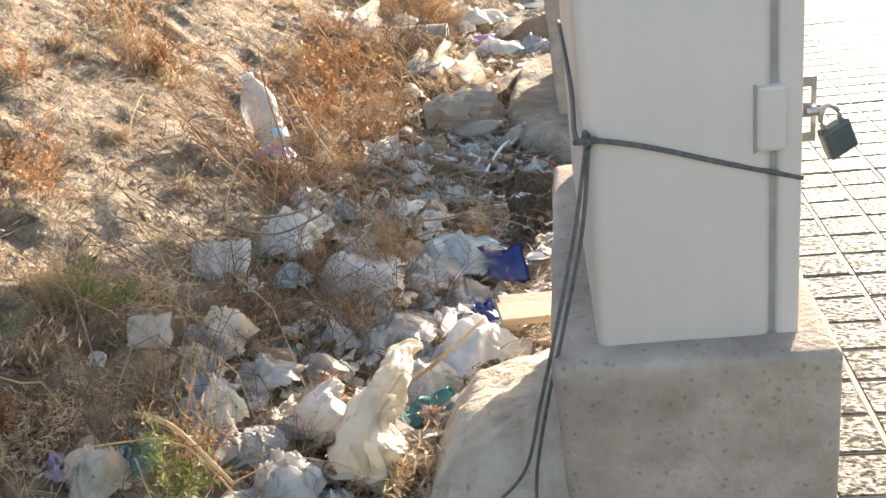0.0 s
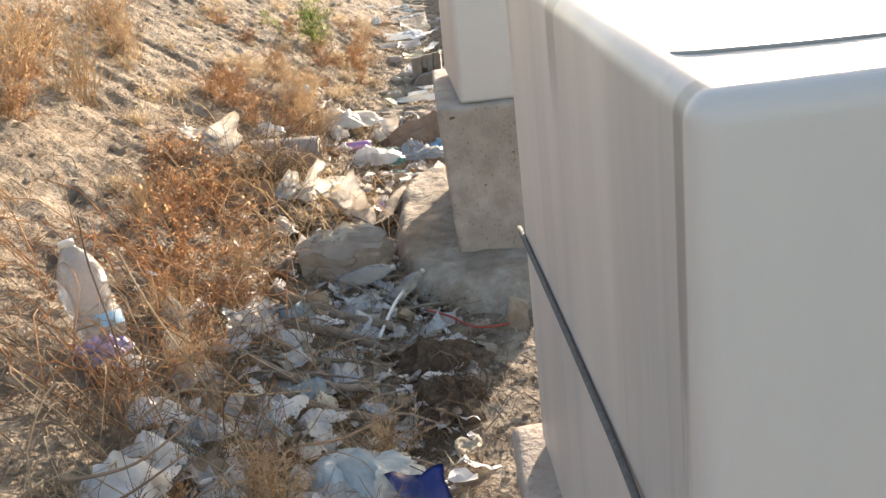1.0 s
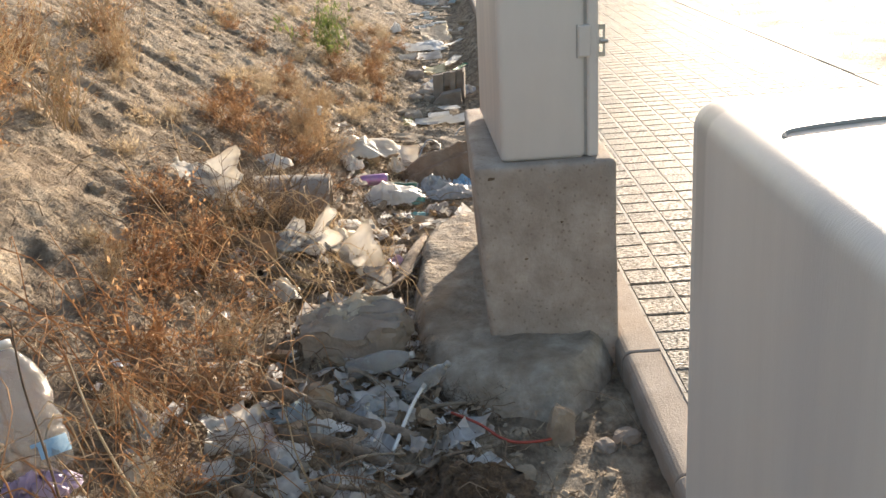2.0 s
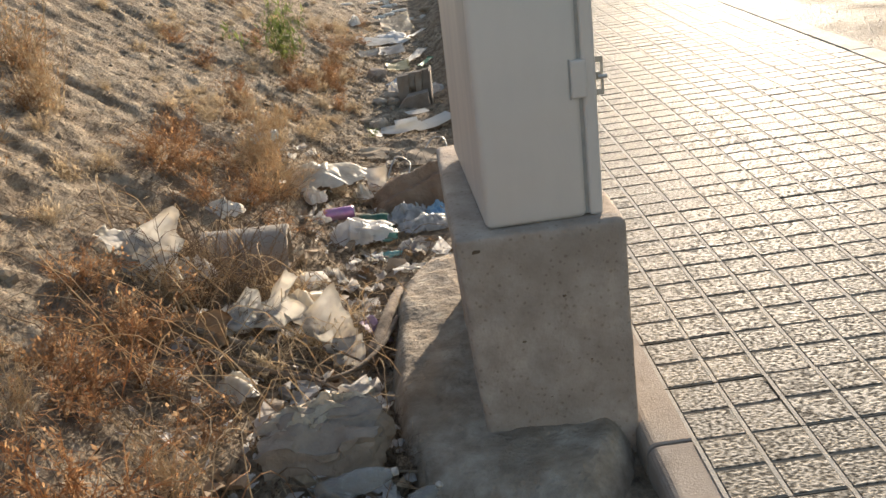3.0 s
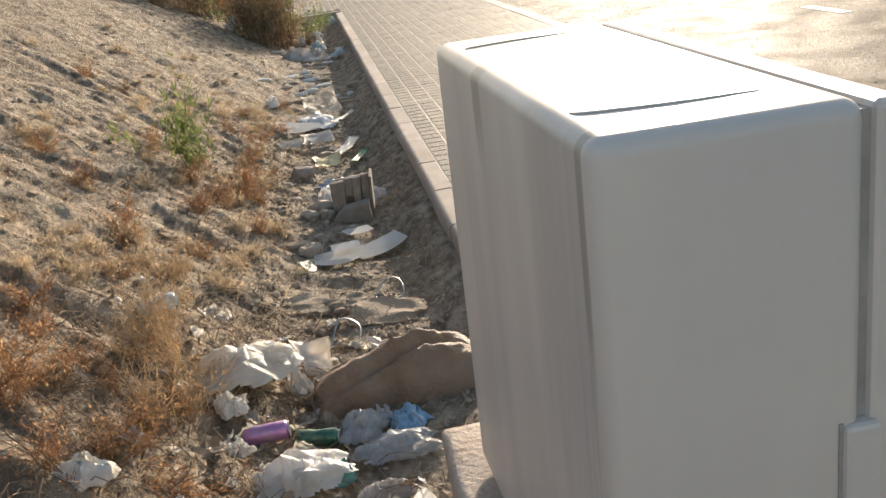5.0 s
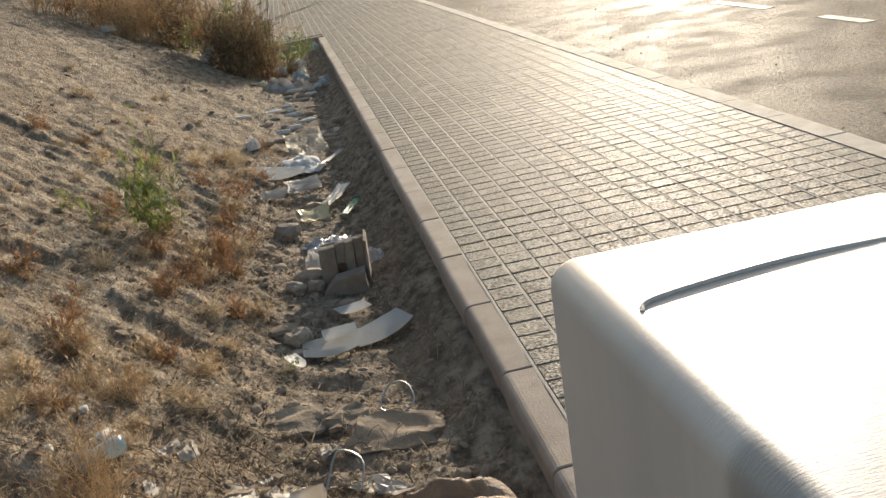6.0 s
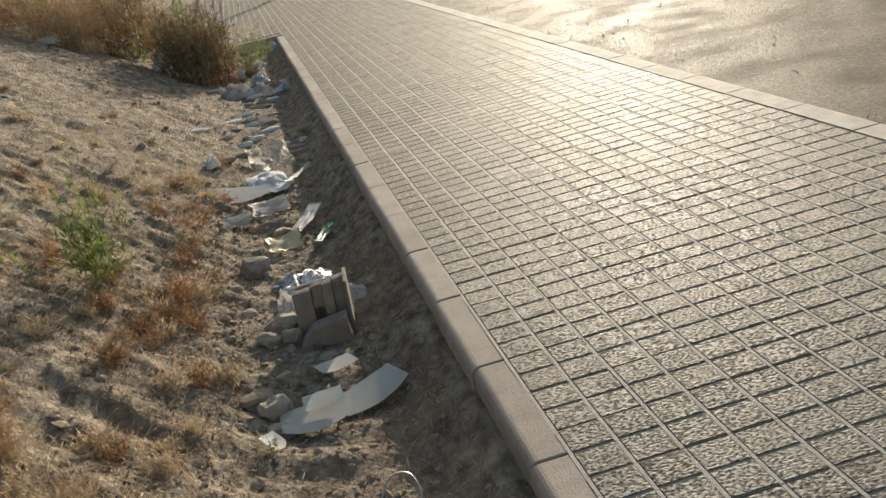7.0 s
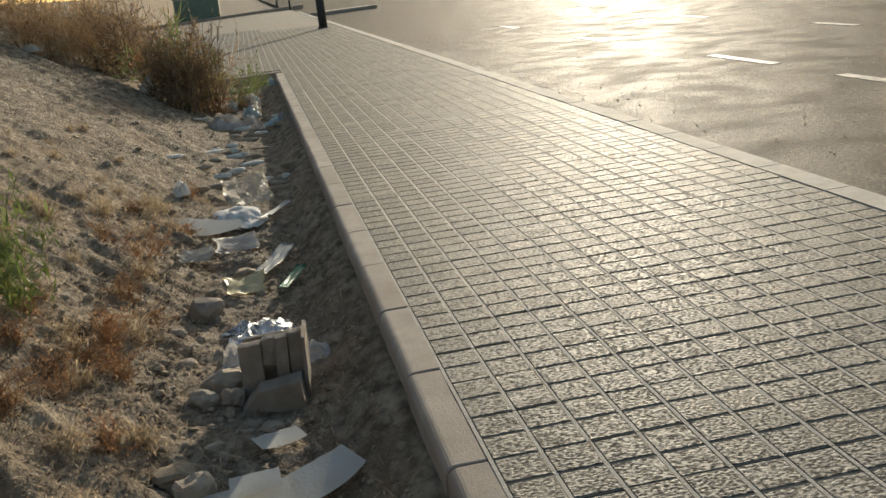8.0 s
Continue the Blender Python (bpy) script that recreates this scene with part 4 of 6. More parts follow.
def crumpled(name, w, d, h, material, seed, rough=0.45, sub=4):
    """A slumped bag of film: an uneven outline, sharp creases, hollows, and a thin fluttering rim."""
    nr, na = 15, 46
    o = seed * 3.71
    V, F = [], []
    for i in range(nr + 1):
        q = i / nr
        for k in range(na):
            a = 2 * math.pi * k / na
            c, s = math.cos(a), math.sin(a)
            out = 1 + rough * (1.2 * noise.noise((c * 1.2 + o, s * 1.2, 1)) + 0.55 * noise.noise((c * 3 + o, s * 3, 4)))
            x, y = q * c * out, q * s * out
            g1 = 1 - 2.6 * abs(noise.noise((x * 1.5 + o, y * 1.5, 2)))
            g2 = 1 - 2.6 * abs(noise.noise((x * 3.4, y * 3.4 + o, 6)))
            g3 = 1 - 2.4 * abs(noise.noise((x * 7.5 + o, y * 7.5, 9)))
            u, v = x * math.cos(o) + y * math.sin(o), y * math.cos(o) - x * math.sin(o)
            g4 = 1 - 2.6 * abs(noise.noise((u * 0.9 + o, v * 5.0, 12)))
            dome = (1 - q ** 1.7) ** 0.8
            z = dome * (0.44 + min(0.42, 1.1 * rough) * g1 + rough * 0.34 * g2 + rough * 0.42 * g4) + rough * 0.07 * g3 * (1 - 0.4 * q) + 0.06 * q * max(0.0, g2 + g4)
            n = noise.noise_vector((x * 2.2 + o, y * 2.2, 3))
            m = noise.noise_vector((x * 5.5, y * 5.5 + o, 8))
            x += 0.34 * n[0] + 0.10 * m[0]
            y += 0.34 * n[1] + 0.10 * m[1]
            V.append((x * w * 0.5, y * d * 0.5, max(z, 0.015) * h * 0.85))
    for i in range(nr):
        for k in range(na):
            F.append((i * na + k, i * na + (k + 1) % na, (i + 1) * na + (k + 1) % na, (i + 1) * na + k))
    F.append(tuple(range(nr * na, nr * na + na))[::-1])
    me = raw(name, V, F, material, True)
    me.set_sharp_from_angle(angle=radians(30))
    return new(name, me)


def sheet(name, w, d, material, seed, curl=0.25, crumple=0.02, thick=0.0015, n=14, cut=0.0, smooth=True):
    """A bent sheet with a little thickness and an uneven outline."""
    bm = bmesh.new()
    o = Vector((seed * 2.3, seed * 4.1, seed))
    g = []
    for j in range(n + 1):
        row = []
        for i in range(n + 1):
            u, v = i / n - 0.5, j / n - 0.5
            e = 1 + cut * noise.noise((u * 3 + seed, v * 3, 4))
            x, y = u * w * e, v * d * e
            z = curl * (u * u * w + 0.6 * u * v * d) + crumple * (1 - 2 * abs(noise.noise((u * 3.3, v * 3.3, seed)))) + crumple * 0.5 * noise.noise((u * 8, v * 8, seed * 2.0))
            row.append(bm.verts.new((x + cut * 0.1 * w * noise.noise((v * 9, seed, 1)), y + cut * 0.1 * d * noise.noise((u * 9, seed, 2)), z)))
        g.append(row)
    for j in range(n):
        for i in range(n):
            bm.faces.new((g[j][i], g[j][i + 1], g[j + 1][i + 1], g[j + 1][i]))
    bmesh.ops.solidify(bm, geom=bm.faces[:], thickness=thick)
    return new(name, mesh_of(bm, name, material, smooth))


def rock(name, w, d, h, material, seed, sub=3, rough=0.5):
    bm = bmesh.new()
    bmesh.ops.create_icosphere(bm, subdivisions=sub, radius=0.5)
    for v in bm.verts:
        p = v.co * 2
        k = 1 + rough * noise.noise(p * 1.1 + Vector((seed, 0, 0))) + rough * .5 * noise.noise(p * 2.7 + Vector((0, seed, 0))) + 0.10 * noise.noise(p * 6)
        q = p * k
        m = max(abs(q.x), abs(q.y), abs(q.z))
        q = q * (0.72 + 0.28 / max(m, 0.3))
        v.co = Vector((q.x * w / 2, q.y * d / 2, (q.z + 0.5) * h / 2))
    ob = new(name, mesh_of(bm, name, material, True))
    ob.data.set_sharp_from_angle(angle=radians(24))
    return ob


def slab(x, y, w, d, h, material, seed, label, turn=0.0, tip=(0, 0), name="slab", cat="slab", lift=0.0):
    """A flat broken slab with worn, uneven edges."""
    bm = bmesh.new()
    bmesh.ops.create_cube(bm, size=1)
    bmesh.ops.subdivide_edges(bm, edges=bm.edges[:], cuts=15, use_grid_fill=True)
    for v in bm.verts:
        c = v.co.copy()
        k = 1 - 0.10 * max(0, abs(c.x) + abs(c.y) - 0.75) * 2
        e = Vector(noise.noise_vector((c.x * 2.6 + seed, c.y * 2.6, c.z))) * 2.0
        e += Vector(noise.noise_vector((c.x * 9 + seed, c.y * 9, c.z * 5))) * 0.7
        v.co = Vector(((c.x * k + 0.09 * e.x) * w, (c.y * k + 0.09 * e.y) * d, (c.z + 0.5 + 0.16 * e.z) * h + 0.03 * d * noise.noise((c.x * 2, c.y * 2, seed))))
    ob = new(name, mesh_of(bm, name, material, True))
    ob.data.set_sharp_from_angle(angle=radians(30))
    return tagged(settle(ob, x, y, lift, turn, tip), label, cat)


def bag(x, y, w, d, h, material, seed, label, turn=0.0, tip=(0, 0), rough=0.45, name="plastic_bag", cat="plastic bag", lift=0.0):
    return tagged(settle(crumpled(name, w, d, h, material, seed, rough), x, y, lift, turn, tip), label, cat)


def film(x, y, w, d, h, material, seed, label, turn=0.0, tip=(0, 0), rough=0.45, name="plastic_bag", cat="plastic bag", lift=0.0):
    """A torn bag spread out: two thin layers with long folds that turn over, and a ragged rim."""
    n, o, bm = 30, seed * 2.17, bmesh.new()
    for layer in (0, 1):
        g, a = [], o + layer * 1.9
        ca, sa = math.cos(a), math.sin(a)
        sz = 1.0 if layer == 0 else 0.66
        for j in range(n + 1):
            row = []
            for i in range(n + 1):
                u, v = 2 * i / n - 1, 2 * j / n - 1
                e = 1 + 0.42 * noise.noise((u * 1.5 + a, v * 1.5, 1)) + 0.20 * noise.noise((u * 4.5, v * 4.5 + a, 2)) * max(abs(u), abs(v)) ** 2
                p, q = u * ca - v * sa, u * sa + v * ca
                fold = 1 - 2.0 * math.sqrt(noise.noise((p * 0.55 + a, q * 1.5, 3)) ** 2 + 0.004)
                wave = 1 - 2.0 * math.sqrt(noise.noise((p * 1.2, q * 0.8 + a, 4)) ** 2 + 0.004)
                crease = 1 - 2.0 * math.sqrt(noise.noise((p * 1.6 + a, q * 3.4, 5)) ** 2 + 0.002)
                r = min(1.0, math.hypot(u, v))
                z = h * (0.06 + (1 - 0.8 * r * r) * (0.26 + 0.30 * fold + 0.18 * wave) + 0.09 * crease * (1 - 0.4 * r) + 0.10 * layer)
                k = 0.16 * fold + 0.05 * crease
                row.append(bm.verts.new(((u * e + k * -sa) * w * 0.56 * sz, (v * e + k * ca) * d * 0.56 * sz, max(0.004, z))))
            g.append(row)
        for j in range(n):
            for i in range(n):
                if math.hypot(2 * i / n - 1, 2 * j / n - 1) < 1.02 + 0.16 * noise.noise((i * .22, j * .22, seed)):
                    bm.faces.new((g[j][i], g[j][i + 1], g[j + 1][i + 1], g[j + 1][i]))
    bmesh.ops.delete(bm, geom=[v for v in bm.verts if not v.link_faces], context="VERTS")
    ob = new(name, mesh_of(bm, name, material, True))
    ob.data.set_sharp_from_angle(angle=radians(42))
    return tagged(settle(ob, x, y, lift, turn, tip), label, cat)


def knotted_bag(pts, radii, material, label):
    """A full bag with a twisted neck: pleats gather towards the knot."""
    P = bend([(x, y, gz(x, y) + z) for x, y, z in pts], 7)
    R = [v.x for v in bend([(r, 0, 0) for r in radii], 7)]
    bm, rings, sides = bmesh.new(), [], 40
    for i, (p, r) in enumerate(zip(P, R)):
        a, b = P[max(0, i - 1)], P[min(len(P) - 1, i + 1)]
        q = (b - a).to_track_quat("Z", "Y")
        row = []
        for k in range(sides):
            t = 2 * math.pi * k / sides
            c, s = math.cos(t), math.sin(t)
            pleat = 1 + 0.75 * (0.22 - abs(noise.noise((c * 1.9, s * 1.9, i * 0.13)))) + 0.55 * noise.noise((c * 0.9, s * 0.9, i * 0.16 + 3)) + 0.40 * (0.22 - abs(noise.noise((c * 3.6 + i * .10, s * 3.6, i * .05 + 7))))
            row.append(bm.verts.new(p + q @ Vector((r * pleat * c, r * pleat * s, 0))))
        rings.append(row)
    for r0, r1 in zip(rings, rings[1:]):
        for k in range(sides):
            bm.faces.new((r0[k], r0[(k + 1) % sides], r1[(k + 1) % sides], r1[k]))
    bm.faces.new(rings[0][::-1])
    bm.faces.new(rings[-1])
    ob = new("plastic_bag", mesh_of(bm, "plastic_bag", material, True))
    ob.data.set_sharp_from_angle(angle=radians(35))
    return tagged(ob, label, "plastic bag")


def scrap(x, y, w, d, material, seed, label, turn=0.0, tip=(0.1, 0.1), curl=0.4, crumple=0.012, name="paper_scrap", cat="paper", lift=0.012, thick=0.0012, cut=0.25):
    return tagged(settle(sheet(name, w, d, material, seed, curl, crumple, thick, 12, cut), x, y, lift, turn, tip), label, cat)


def chunk(x, y, w, d, h, material, seed, label, turn=0.0, tip=(0, 0), name="stone", cat="stone", lift=-0.01, rough=0.5):
    return tagged(settle(rock(name, w, d, h, material, seed, 3, rough), x, y, lift, turn, tip), label, cat)


def can(x, y, material, label, turn, dent=0.0):
    ob = new("drink_can")
    tagged(settle(ob, x, y, 0.054, turn, (0, math.pi / 2)), label, "can")
    bm = bmesh.new()
    lathe(bm, [(0.024, -0.08), (0.026, -0.079), (0.033, -0.072), (0.033, -0.03), (0.033 - dent, 0.0), (0.033, 0.03), (0.033, 0.066), (0.027, 0.078)])
    part("can_body", bm, material, ob, "", True)
    bm = bmesh.new()
    lathe(bm, [(0.0275, 0.078), (0.0285, 0.081), (0.026, 0.0815), (0.025, 0.079), (0.004, 0.0788)])
    part("can_lid", bm, M_ALU, ob, "bare aluminium lid", True)


def bottle(x, y, s, turn, tip, label, with_label=True, cap=None, fat=1.0, crush=0.22):
    ob = new("plastic_bottle")
    tagged(settle(ob, x, y, 0.03, turn, tip), label, "bottle")
    if len(tip) == 3:
        ob.rotation_euler = tip
    ob.scale = (s * fat, s * (fat * 0.5 + 0.5), s)
    bm = bmesh.new()
    lathe(bm, [(0.030, 0.0), (0.044, 0.006), (0.045, 0.07), (0.040, 0.09), (0.045, 0.11), (0.042, 0.135), (0.045, 0.16), (0.044, 0.20), (0.034, 0.24), (0.018, 0.275), (0.0135, 0.285), (0.0135, 0.30)], 28)
    for v in bm.verts:
        n = noise.noise(v.co * 16 + Vector((turn, 3, 1)))
        v.co.x *= 1 + crush * n
        v.co.y *= 1 - 1.3 * crush * n
    part("bottle_wall", bm, M_GLASSY, ob, "crushed clear plastic", True)
    if with_label:
        bm = bmesh.new()
        lathe(bm, [(0.0462, 0.030), (0.0470, 0.045), (0.0470, 0.060), (0.0462, 0.068)], 28)
        for v in bm.verts:
            n = noise.noise(v.co * 16 + Vector((turn, 3, 1)))
            v.co.x *= 1 + crush * n
            v.co.y *= 1 - 1.3 * crush * n
        # the rest of the label has been torn off
        gone = [v for v in bm.verts if abs((math.atan2(v.co.y, v.co.x) - 1.95 + math.pi) % (2 * math.pi) - math.pi) > 0.75]
        bmesh.ops.delete(bm, geom=gone, context="VERTS")
        part("paper_label", bm, M_LABEL, ob, "torn blue paper label", True)
    bm = bmesh.new()
    lathe(bm, [(0.0152, 0.286), (0.0152, 0.303), (0.013, 0.305), (0.004, 0.305)], 16)
    part("bottle_cap", bm, cap or M_WHITE, ob, "white screw cap", True)


def branch(pts, r0, r1, label, material=M_BARK, name="dead_branch", cat="branch", sides=8):
    P = bend([(x, y, gz(x, y) + z) for x, y, z in pts], 6)
    rr = [r0 + (r1 - r0) * i / (len(P) - 1) for i in range(len(P))]
    bm = bmesh.new()
    tube(bm, P, rr, sides)
    if material in (M_BARK, M_WOOD):
        for v in bm.verts:
            v.co += Vector(noise.noise_vector(v.co * 22)) * r0 * 0.28
    ob = part(name, bm, material, None, "", True)
    return tagged(ob, label, cat)


# round the near cabinet
def carton():
    """A squashed ribbed tray."""
    bm = bmesh.new()
    V = []
    for i in range(9):
        x = -0.085 + 0.17 * i / 8
        z = 0.014 if i % 2 else 0.0
        V.append([bm.verts.new((x, y, z + 0.05 * (y + 0.06) + 0.006 * noise.noise((x * 20, y * 20, 1)))) for y in (-0.06, -0.02, 0.03, 0.07)])
    for a, b in zip(V, V[1:]):
        for j in range(3):
            bm.faces.new((a[j], b[j], b[j + 1], a[j + 1]))
    for a, b in zip(V, V[1:]):
        lo = [bm.verts.new(q.co + Vector((0, -0.012, -0.035))) for q in (a[0], b[0])]
        bm.faces.new((lo[0], lo[1], b[0], a[0]))
    bmesh.ops.solidify(bm, geom=bm.faces[:], thickness=0.002)
    ob = new("ribbed_tray", mesh_of(bm, "ribbed_tray", M_PAPER))
    tagged(settle(ob, -1.50, 1.48, 0.05, 0.2, (0.35, 0.1)), "squashed off-white ribbed tray lying on the litter", "tray")


carton()
film(-1.38, 1.76, 0.22, 0.18, 0.18, M_WHITE, 1, "torn cream plastic bag caught in dead weeds", 0.4)
film(-1.20, 1.72, 0.26, 0.30, 0.13, M_WHITE, 2, "large crumpled white plastic bag in the ditch", 1.0, rough=0.65)
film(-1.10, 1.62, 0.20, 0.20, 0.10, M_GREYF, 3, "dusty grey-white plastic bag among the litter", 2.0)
film(-0.90, 2.10, 0.34, 0.28, 0.15, M_LBLUE, 4, "pale blue crumpled plastic bag in shade", 0.3, rough=0.35)
film(-1.00, 1.88, 0.28, 0.22, 0.12, M_CLEAR, 5, "crumpled clear plastic film on the litter", 1.2)
bag(-0.86, 1.80, 0.16, 0.16, 0.10, M_GREYF, 6, "small greyed plastic bag beside blue scraps", 0.2)
scrap(-0.74, 1.98, 0.14, 0.13, M_BLUE, 7, "deep blue plastic panel standing among litter", 0.4, (0.7, 0.2), 0.5, name="blue_plastic", cat="plastic scrap", lift=0.05)
bag(-0.79, 1.66, 0.18, 0.12, 0.08, M_BLUE, 8, "crumpled dark blue plastic sheet", 0.5, name="blue_sheet", cat="plastic scrap")
film(-1.04, 1.44, 0.24, 0.20, 0.14, M_CLEAR, 9, "crumpled clear plastic bag with folds", 0.6, rough=0.6)
film(-0.80, 1.42, 0.25, 0.20, 0.15, M_WHITE, 10, "torn stringy white plastic bag by the footing", 0.9, rough=0.65)
film(-0.92, 1.22, 0.16, 0.20, 0.13, M_WHITE, 11, "crumpled white plastic bag in sunlight", 2.1, rough=0.6)
knotted_bag([(-1.00, 0.76, 0.0), (-0.99, 0.77, 0.025), (-0.985, 0.79, 0.08), (-0.97, 0.82, 0.14), (-0.955, 0.87, 0.17), (-0.925, 0.92, 0.20), (-0.915, 1.00, 0.235), (-0.87, 1.04, 0.25)], [0.03, 0.076, 0.080, 0.066, 0.050, 0.038, 0.028, 0.008], M_CREAM, "upright knotted cream plastic bag in sunlight")
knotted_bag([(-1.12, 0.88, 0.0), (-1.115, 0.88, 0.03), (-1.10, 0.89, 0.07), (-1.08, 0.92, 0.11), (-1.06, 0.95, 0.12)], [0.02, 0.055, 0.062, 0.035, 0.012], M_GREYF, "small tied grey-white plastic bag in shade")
film(-1.36, 1.94, 0.16, 0.14, 0.14, M_WHITE, 402, "crumpled white film among dead weeds", 2.2)
film(-1.40, 2.16, 0.14, 0.12, 0.10, M_WHITE, 403, "crumpled white paper under dead stalks", 0.5, name="crumpled_paper", cat="paper")
scrap(-0.88, 1.08, 0.15, 0.09, M_TEAL, 14, "teal printed card carton piece", 0.5, (0.25, -0.1), 0.3, name="carton_piece", cat="carton", lift=0.05, thick=0.004)
scrap(-0.84, 1.06, 0.12, 0.07, M_PAPER, 15, "white flap of a printed carton", 0.5, (0.3, -0.1), 0.3, name="carton_flap", cat="carton", lift=0.06)
bag(-1.40, 1.12, 0.20, 0.17, 0.15, M_CREAM, 16, "rounded cream plastic bag half filled", 0.4, rough=0.25)
scrap(-1.50, 0.95, 0.10, 0.09, M_PAPER, 17, "white paper scrap standing in dry weeds", 0.3, (0.9, 0.2), lift=0.05)
scrap(-1.28, 1.16, 0.10, 0.06, M_TEAL, 18, "teal wrapper scrap among grey bags", 0.7, name="wrapper", cat="wrapper")
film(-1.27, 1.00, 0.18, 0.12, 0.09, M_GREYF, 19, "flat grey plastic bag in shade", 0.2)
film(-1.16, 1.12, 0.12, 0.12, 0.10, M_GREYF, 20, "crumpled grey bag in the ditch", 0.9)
scrap(-1.18, 1.01, 0.10, 0.05, M_PAPER, 21, "small pale paper scrap in shade", 0.3)
bag(-1.30, 0.80, 0.10, 0.12, 0.13, M_WHITE, 22, "small peaked white plastic bag", 0.6, rough=0.55)
film(-1.22, 0.74, 0.12, 0.12, 0.08, M_CLEAR, 23, "dusty clear film under green stalks", 0.1)
bag(-1.46, 0.50, 0.15, 0.13, 0.13, M_CREAM, 24, "puffed cream plastic bag near dry weeds", 0.4, rough=0.3)
bag(-1.40, 0.60, 0.12, 0.10, 0.07, M_TEAL, 25, "teal plastic film scrap", 0.2, name="film_scrap", cat="plastic scrap")
bag(-1.13, 0.66, 0.17, 0.15, 0.12, M_GREYF, 26, "grey-white slumped plastic bag", 0.8, rough=0.3)
bag(-1.53, 0.50, 0.07, 0.06, 0.06, M_LILAC, 27, "small lilac wrapper among dry weeds", 0.3, name="wrapper", cat="wrapper")
film(-1.36, 0.86, 0.12, 0.10, 0.09, M_CLEAR, 28, "clear plastic scrap behind stalks", 0.3)
film(-1.05, 0.94, 0.14, 0.12, 0.08, M_GREYF, 29, "dusty flattened plastic bag in shade", 0.3)
film(-1.18, 1.36, 0.16, 0.13, 0.09, M_GREYF, 30, "crushed grey plastic film", 1.3)
bag(-1.02, 0.62, 0.13, 0.11, 0.08, M_WHITE, 31, "small white film scrap at the ditch edge", 1.8)
for k in range(64):
    _x, _y = -1.08 + _prnd.gauss(0, 0.20), _prnd.uniform(0.5, 2.5)
    (bag if k % 2 else film)(_x, _y, _prnd.uniform(.06, .17), _prnd.uniform(.05, .13), _prnd.uniform(.03, .09), _prnd.choice((M_GREYF, M_WHITE, M_CLEAR, M_CREAM, M_WHITE, M_LBLUE)), 60 + k, "small crushed film scrap in the ditch litter", _prnd.uniform(0, 6), name="film_scrap", cat="plastic scrap")


def crate_end(x, y):
    ob = new("broken_crate")
    tagged(settle(ob, x, y, 0.06, 0.25, (0.15, 0.1)), "corner of a broken wooden crate leaning on concrete", "crate")
    for a, b, c, d, e, f in ((-0.10, 0.09, -0.075, 0.015, 0.018, 0.042), (-0.085, 0.10, 0.030, 0.075, 0.010, 0.030), (-0.09, -0.05, -0.06, 0.08, -0.012, 0.012)):
        bm = bmesh.new()
        box(bm, a, b, c, d, e, f, 0.002, 1)
        part("board", bm, M_PINE, ob)


crate_end(-0.64, 1.58)
branch([(-1.02, 1.98, 0.16), (-0.90, 2.02, 0.20), (-0.76, 2.12, 0.24)], 0.004, 0.002, "thin bare dead twig over pale bags", M_TWIG, "dead_twig", "twig", 5)
branch([(-1.50, 2.30, 0.0), (-1.515, 2.31, 0.16), (-1.545, 2.34, 0.30), (-1.55, 2.36, 0.42)], 0.0035, 0.0018, "dark bare twig standing before a bottle", M_TWIG, "dead_twig", "twig", 5)
branch([(-1.20, 2.16, 0.02), (-1.30, 2.24, 0.14), (-1.42, 2.36, 0.24), (-1.52, 2.52, 0.30)], 0.005, 0.002, "pale bare twig arching over rubbish", M_STRAW, "dead_twig", "twig", 5)
branch([(-1.44, 2.10, 0.02), (-1.32, 2.16, 0.10), (-1.18, 2.28, 0.13), (-1.04, 2.46, 0.08)], 0.005, 0.002, "pale bare twig arching over rubbish", M_STRAW, "dead_twig", "twig", 5)
branch([(-1.44, 1.62, 0.16), (-1.30, 1.68, 0.22), (-1.18, 1.85, 0.30)], 0.005, 0.002, "dark bare twig arching over white bags", M_TWIG, "dead_twig", "twig", 5)
branch([(-1.48, 1.52, 0.15), (-1.34, 1.56, 0.20), (-1.20, 1.70, 0.27)], 0.005, 0.002, "dark bare twig arching over white bags", M_TWIG, "dead_twig", "twig", 5)
branch([(-1.0, 1.02, 0.06), (-0.88, 1.16, 0.14), (-0.74, 1.30, 0.19)], 0.007, 0.004, "pale dry cane leaning towards the plinth", M_STRAW, "dry_cane", "cane", 6)
branch([(-1.42, 0.62, 0.10), (-1.30, 0.55, 0.16), (-1.18, 0.50, 0.12)], 0.008, 0.004, "pale green-brown dry stalk lying over litter", M_STRAW, "dry_cane", "cane", 6)
branch([(-0.80, 0.62, 0.06), (-0.70, 0.66, 0.10), (-0.60, 0.72, 0.08)], 0.008, 0.005, "crooked dead stick by the plinth", M_BARK)


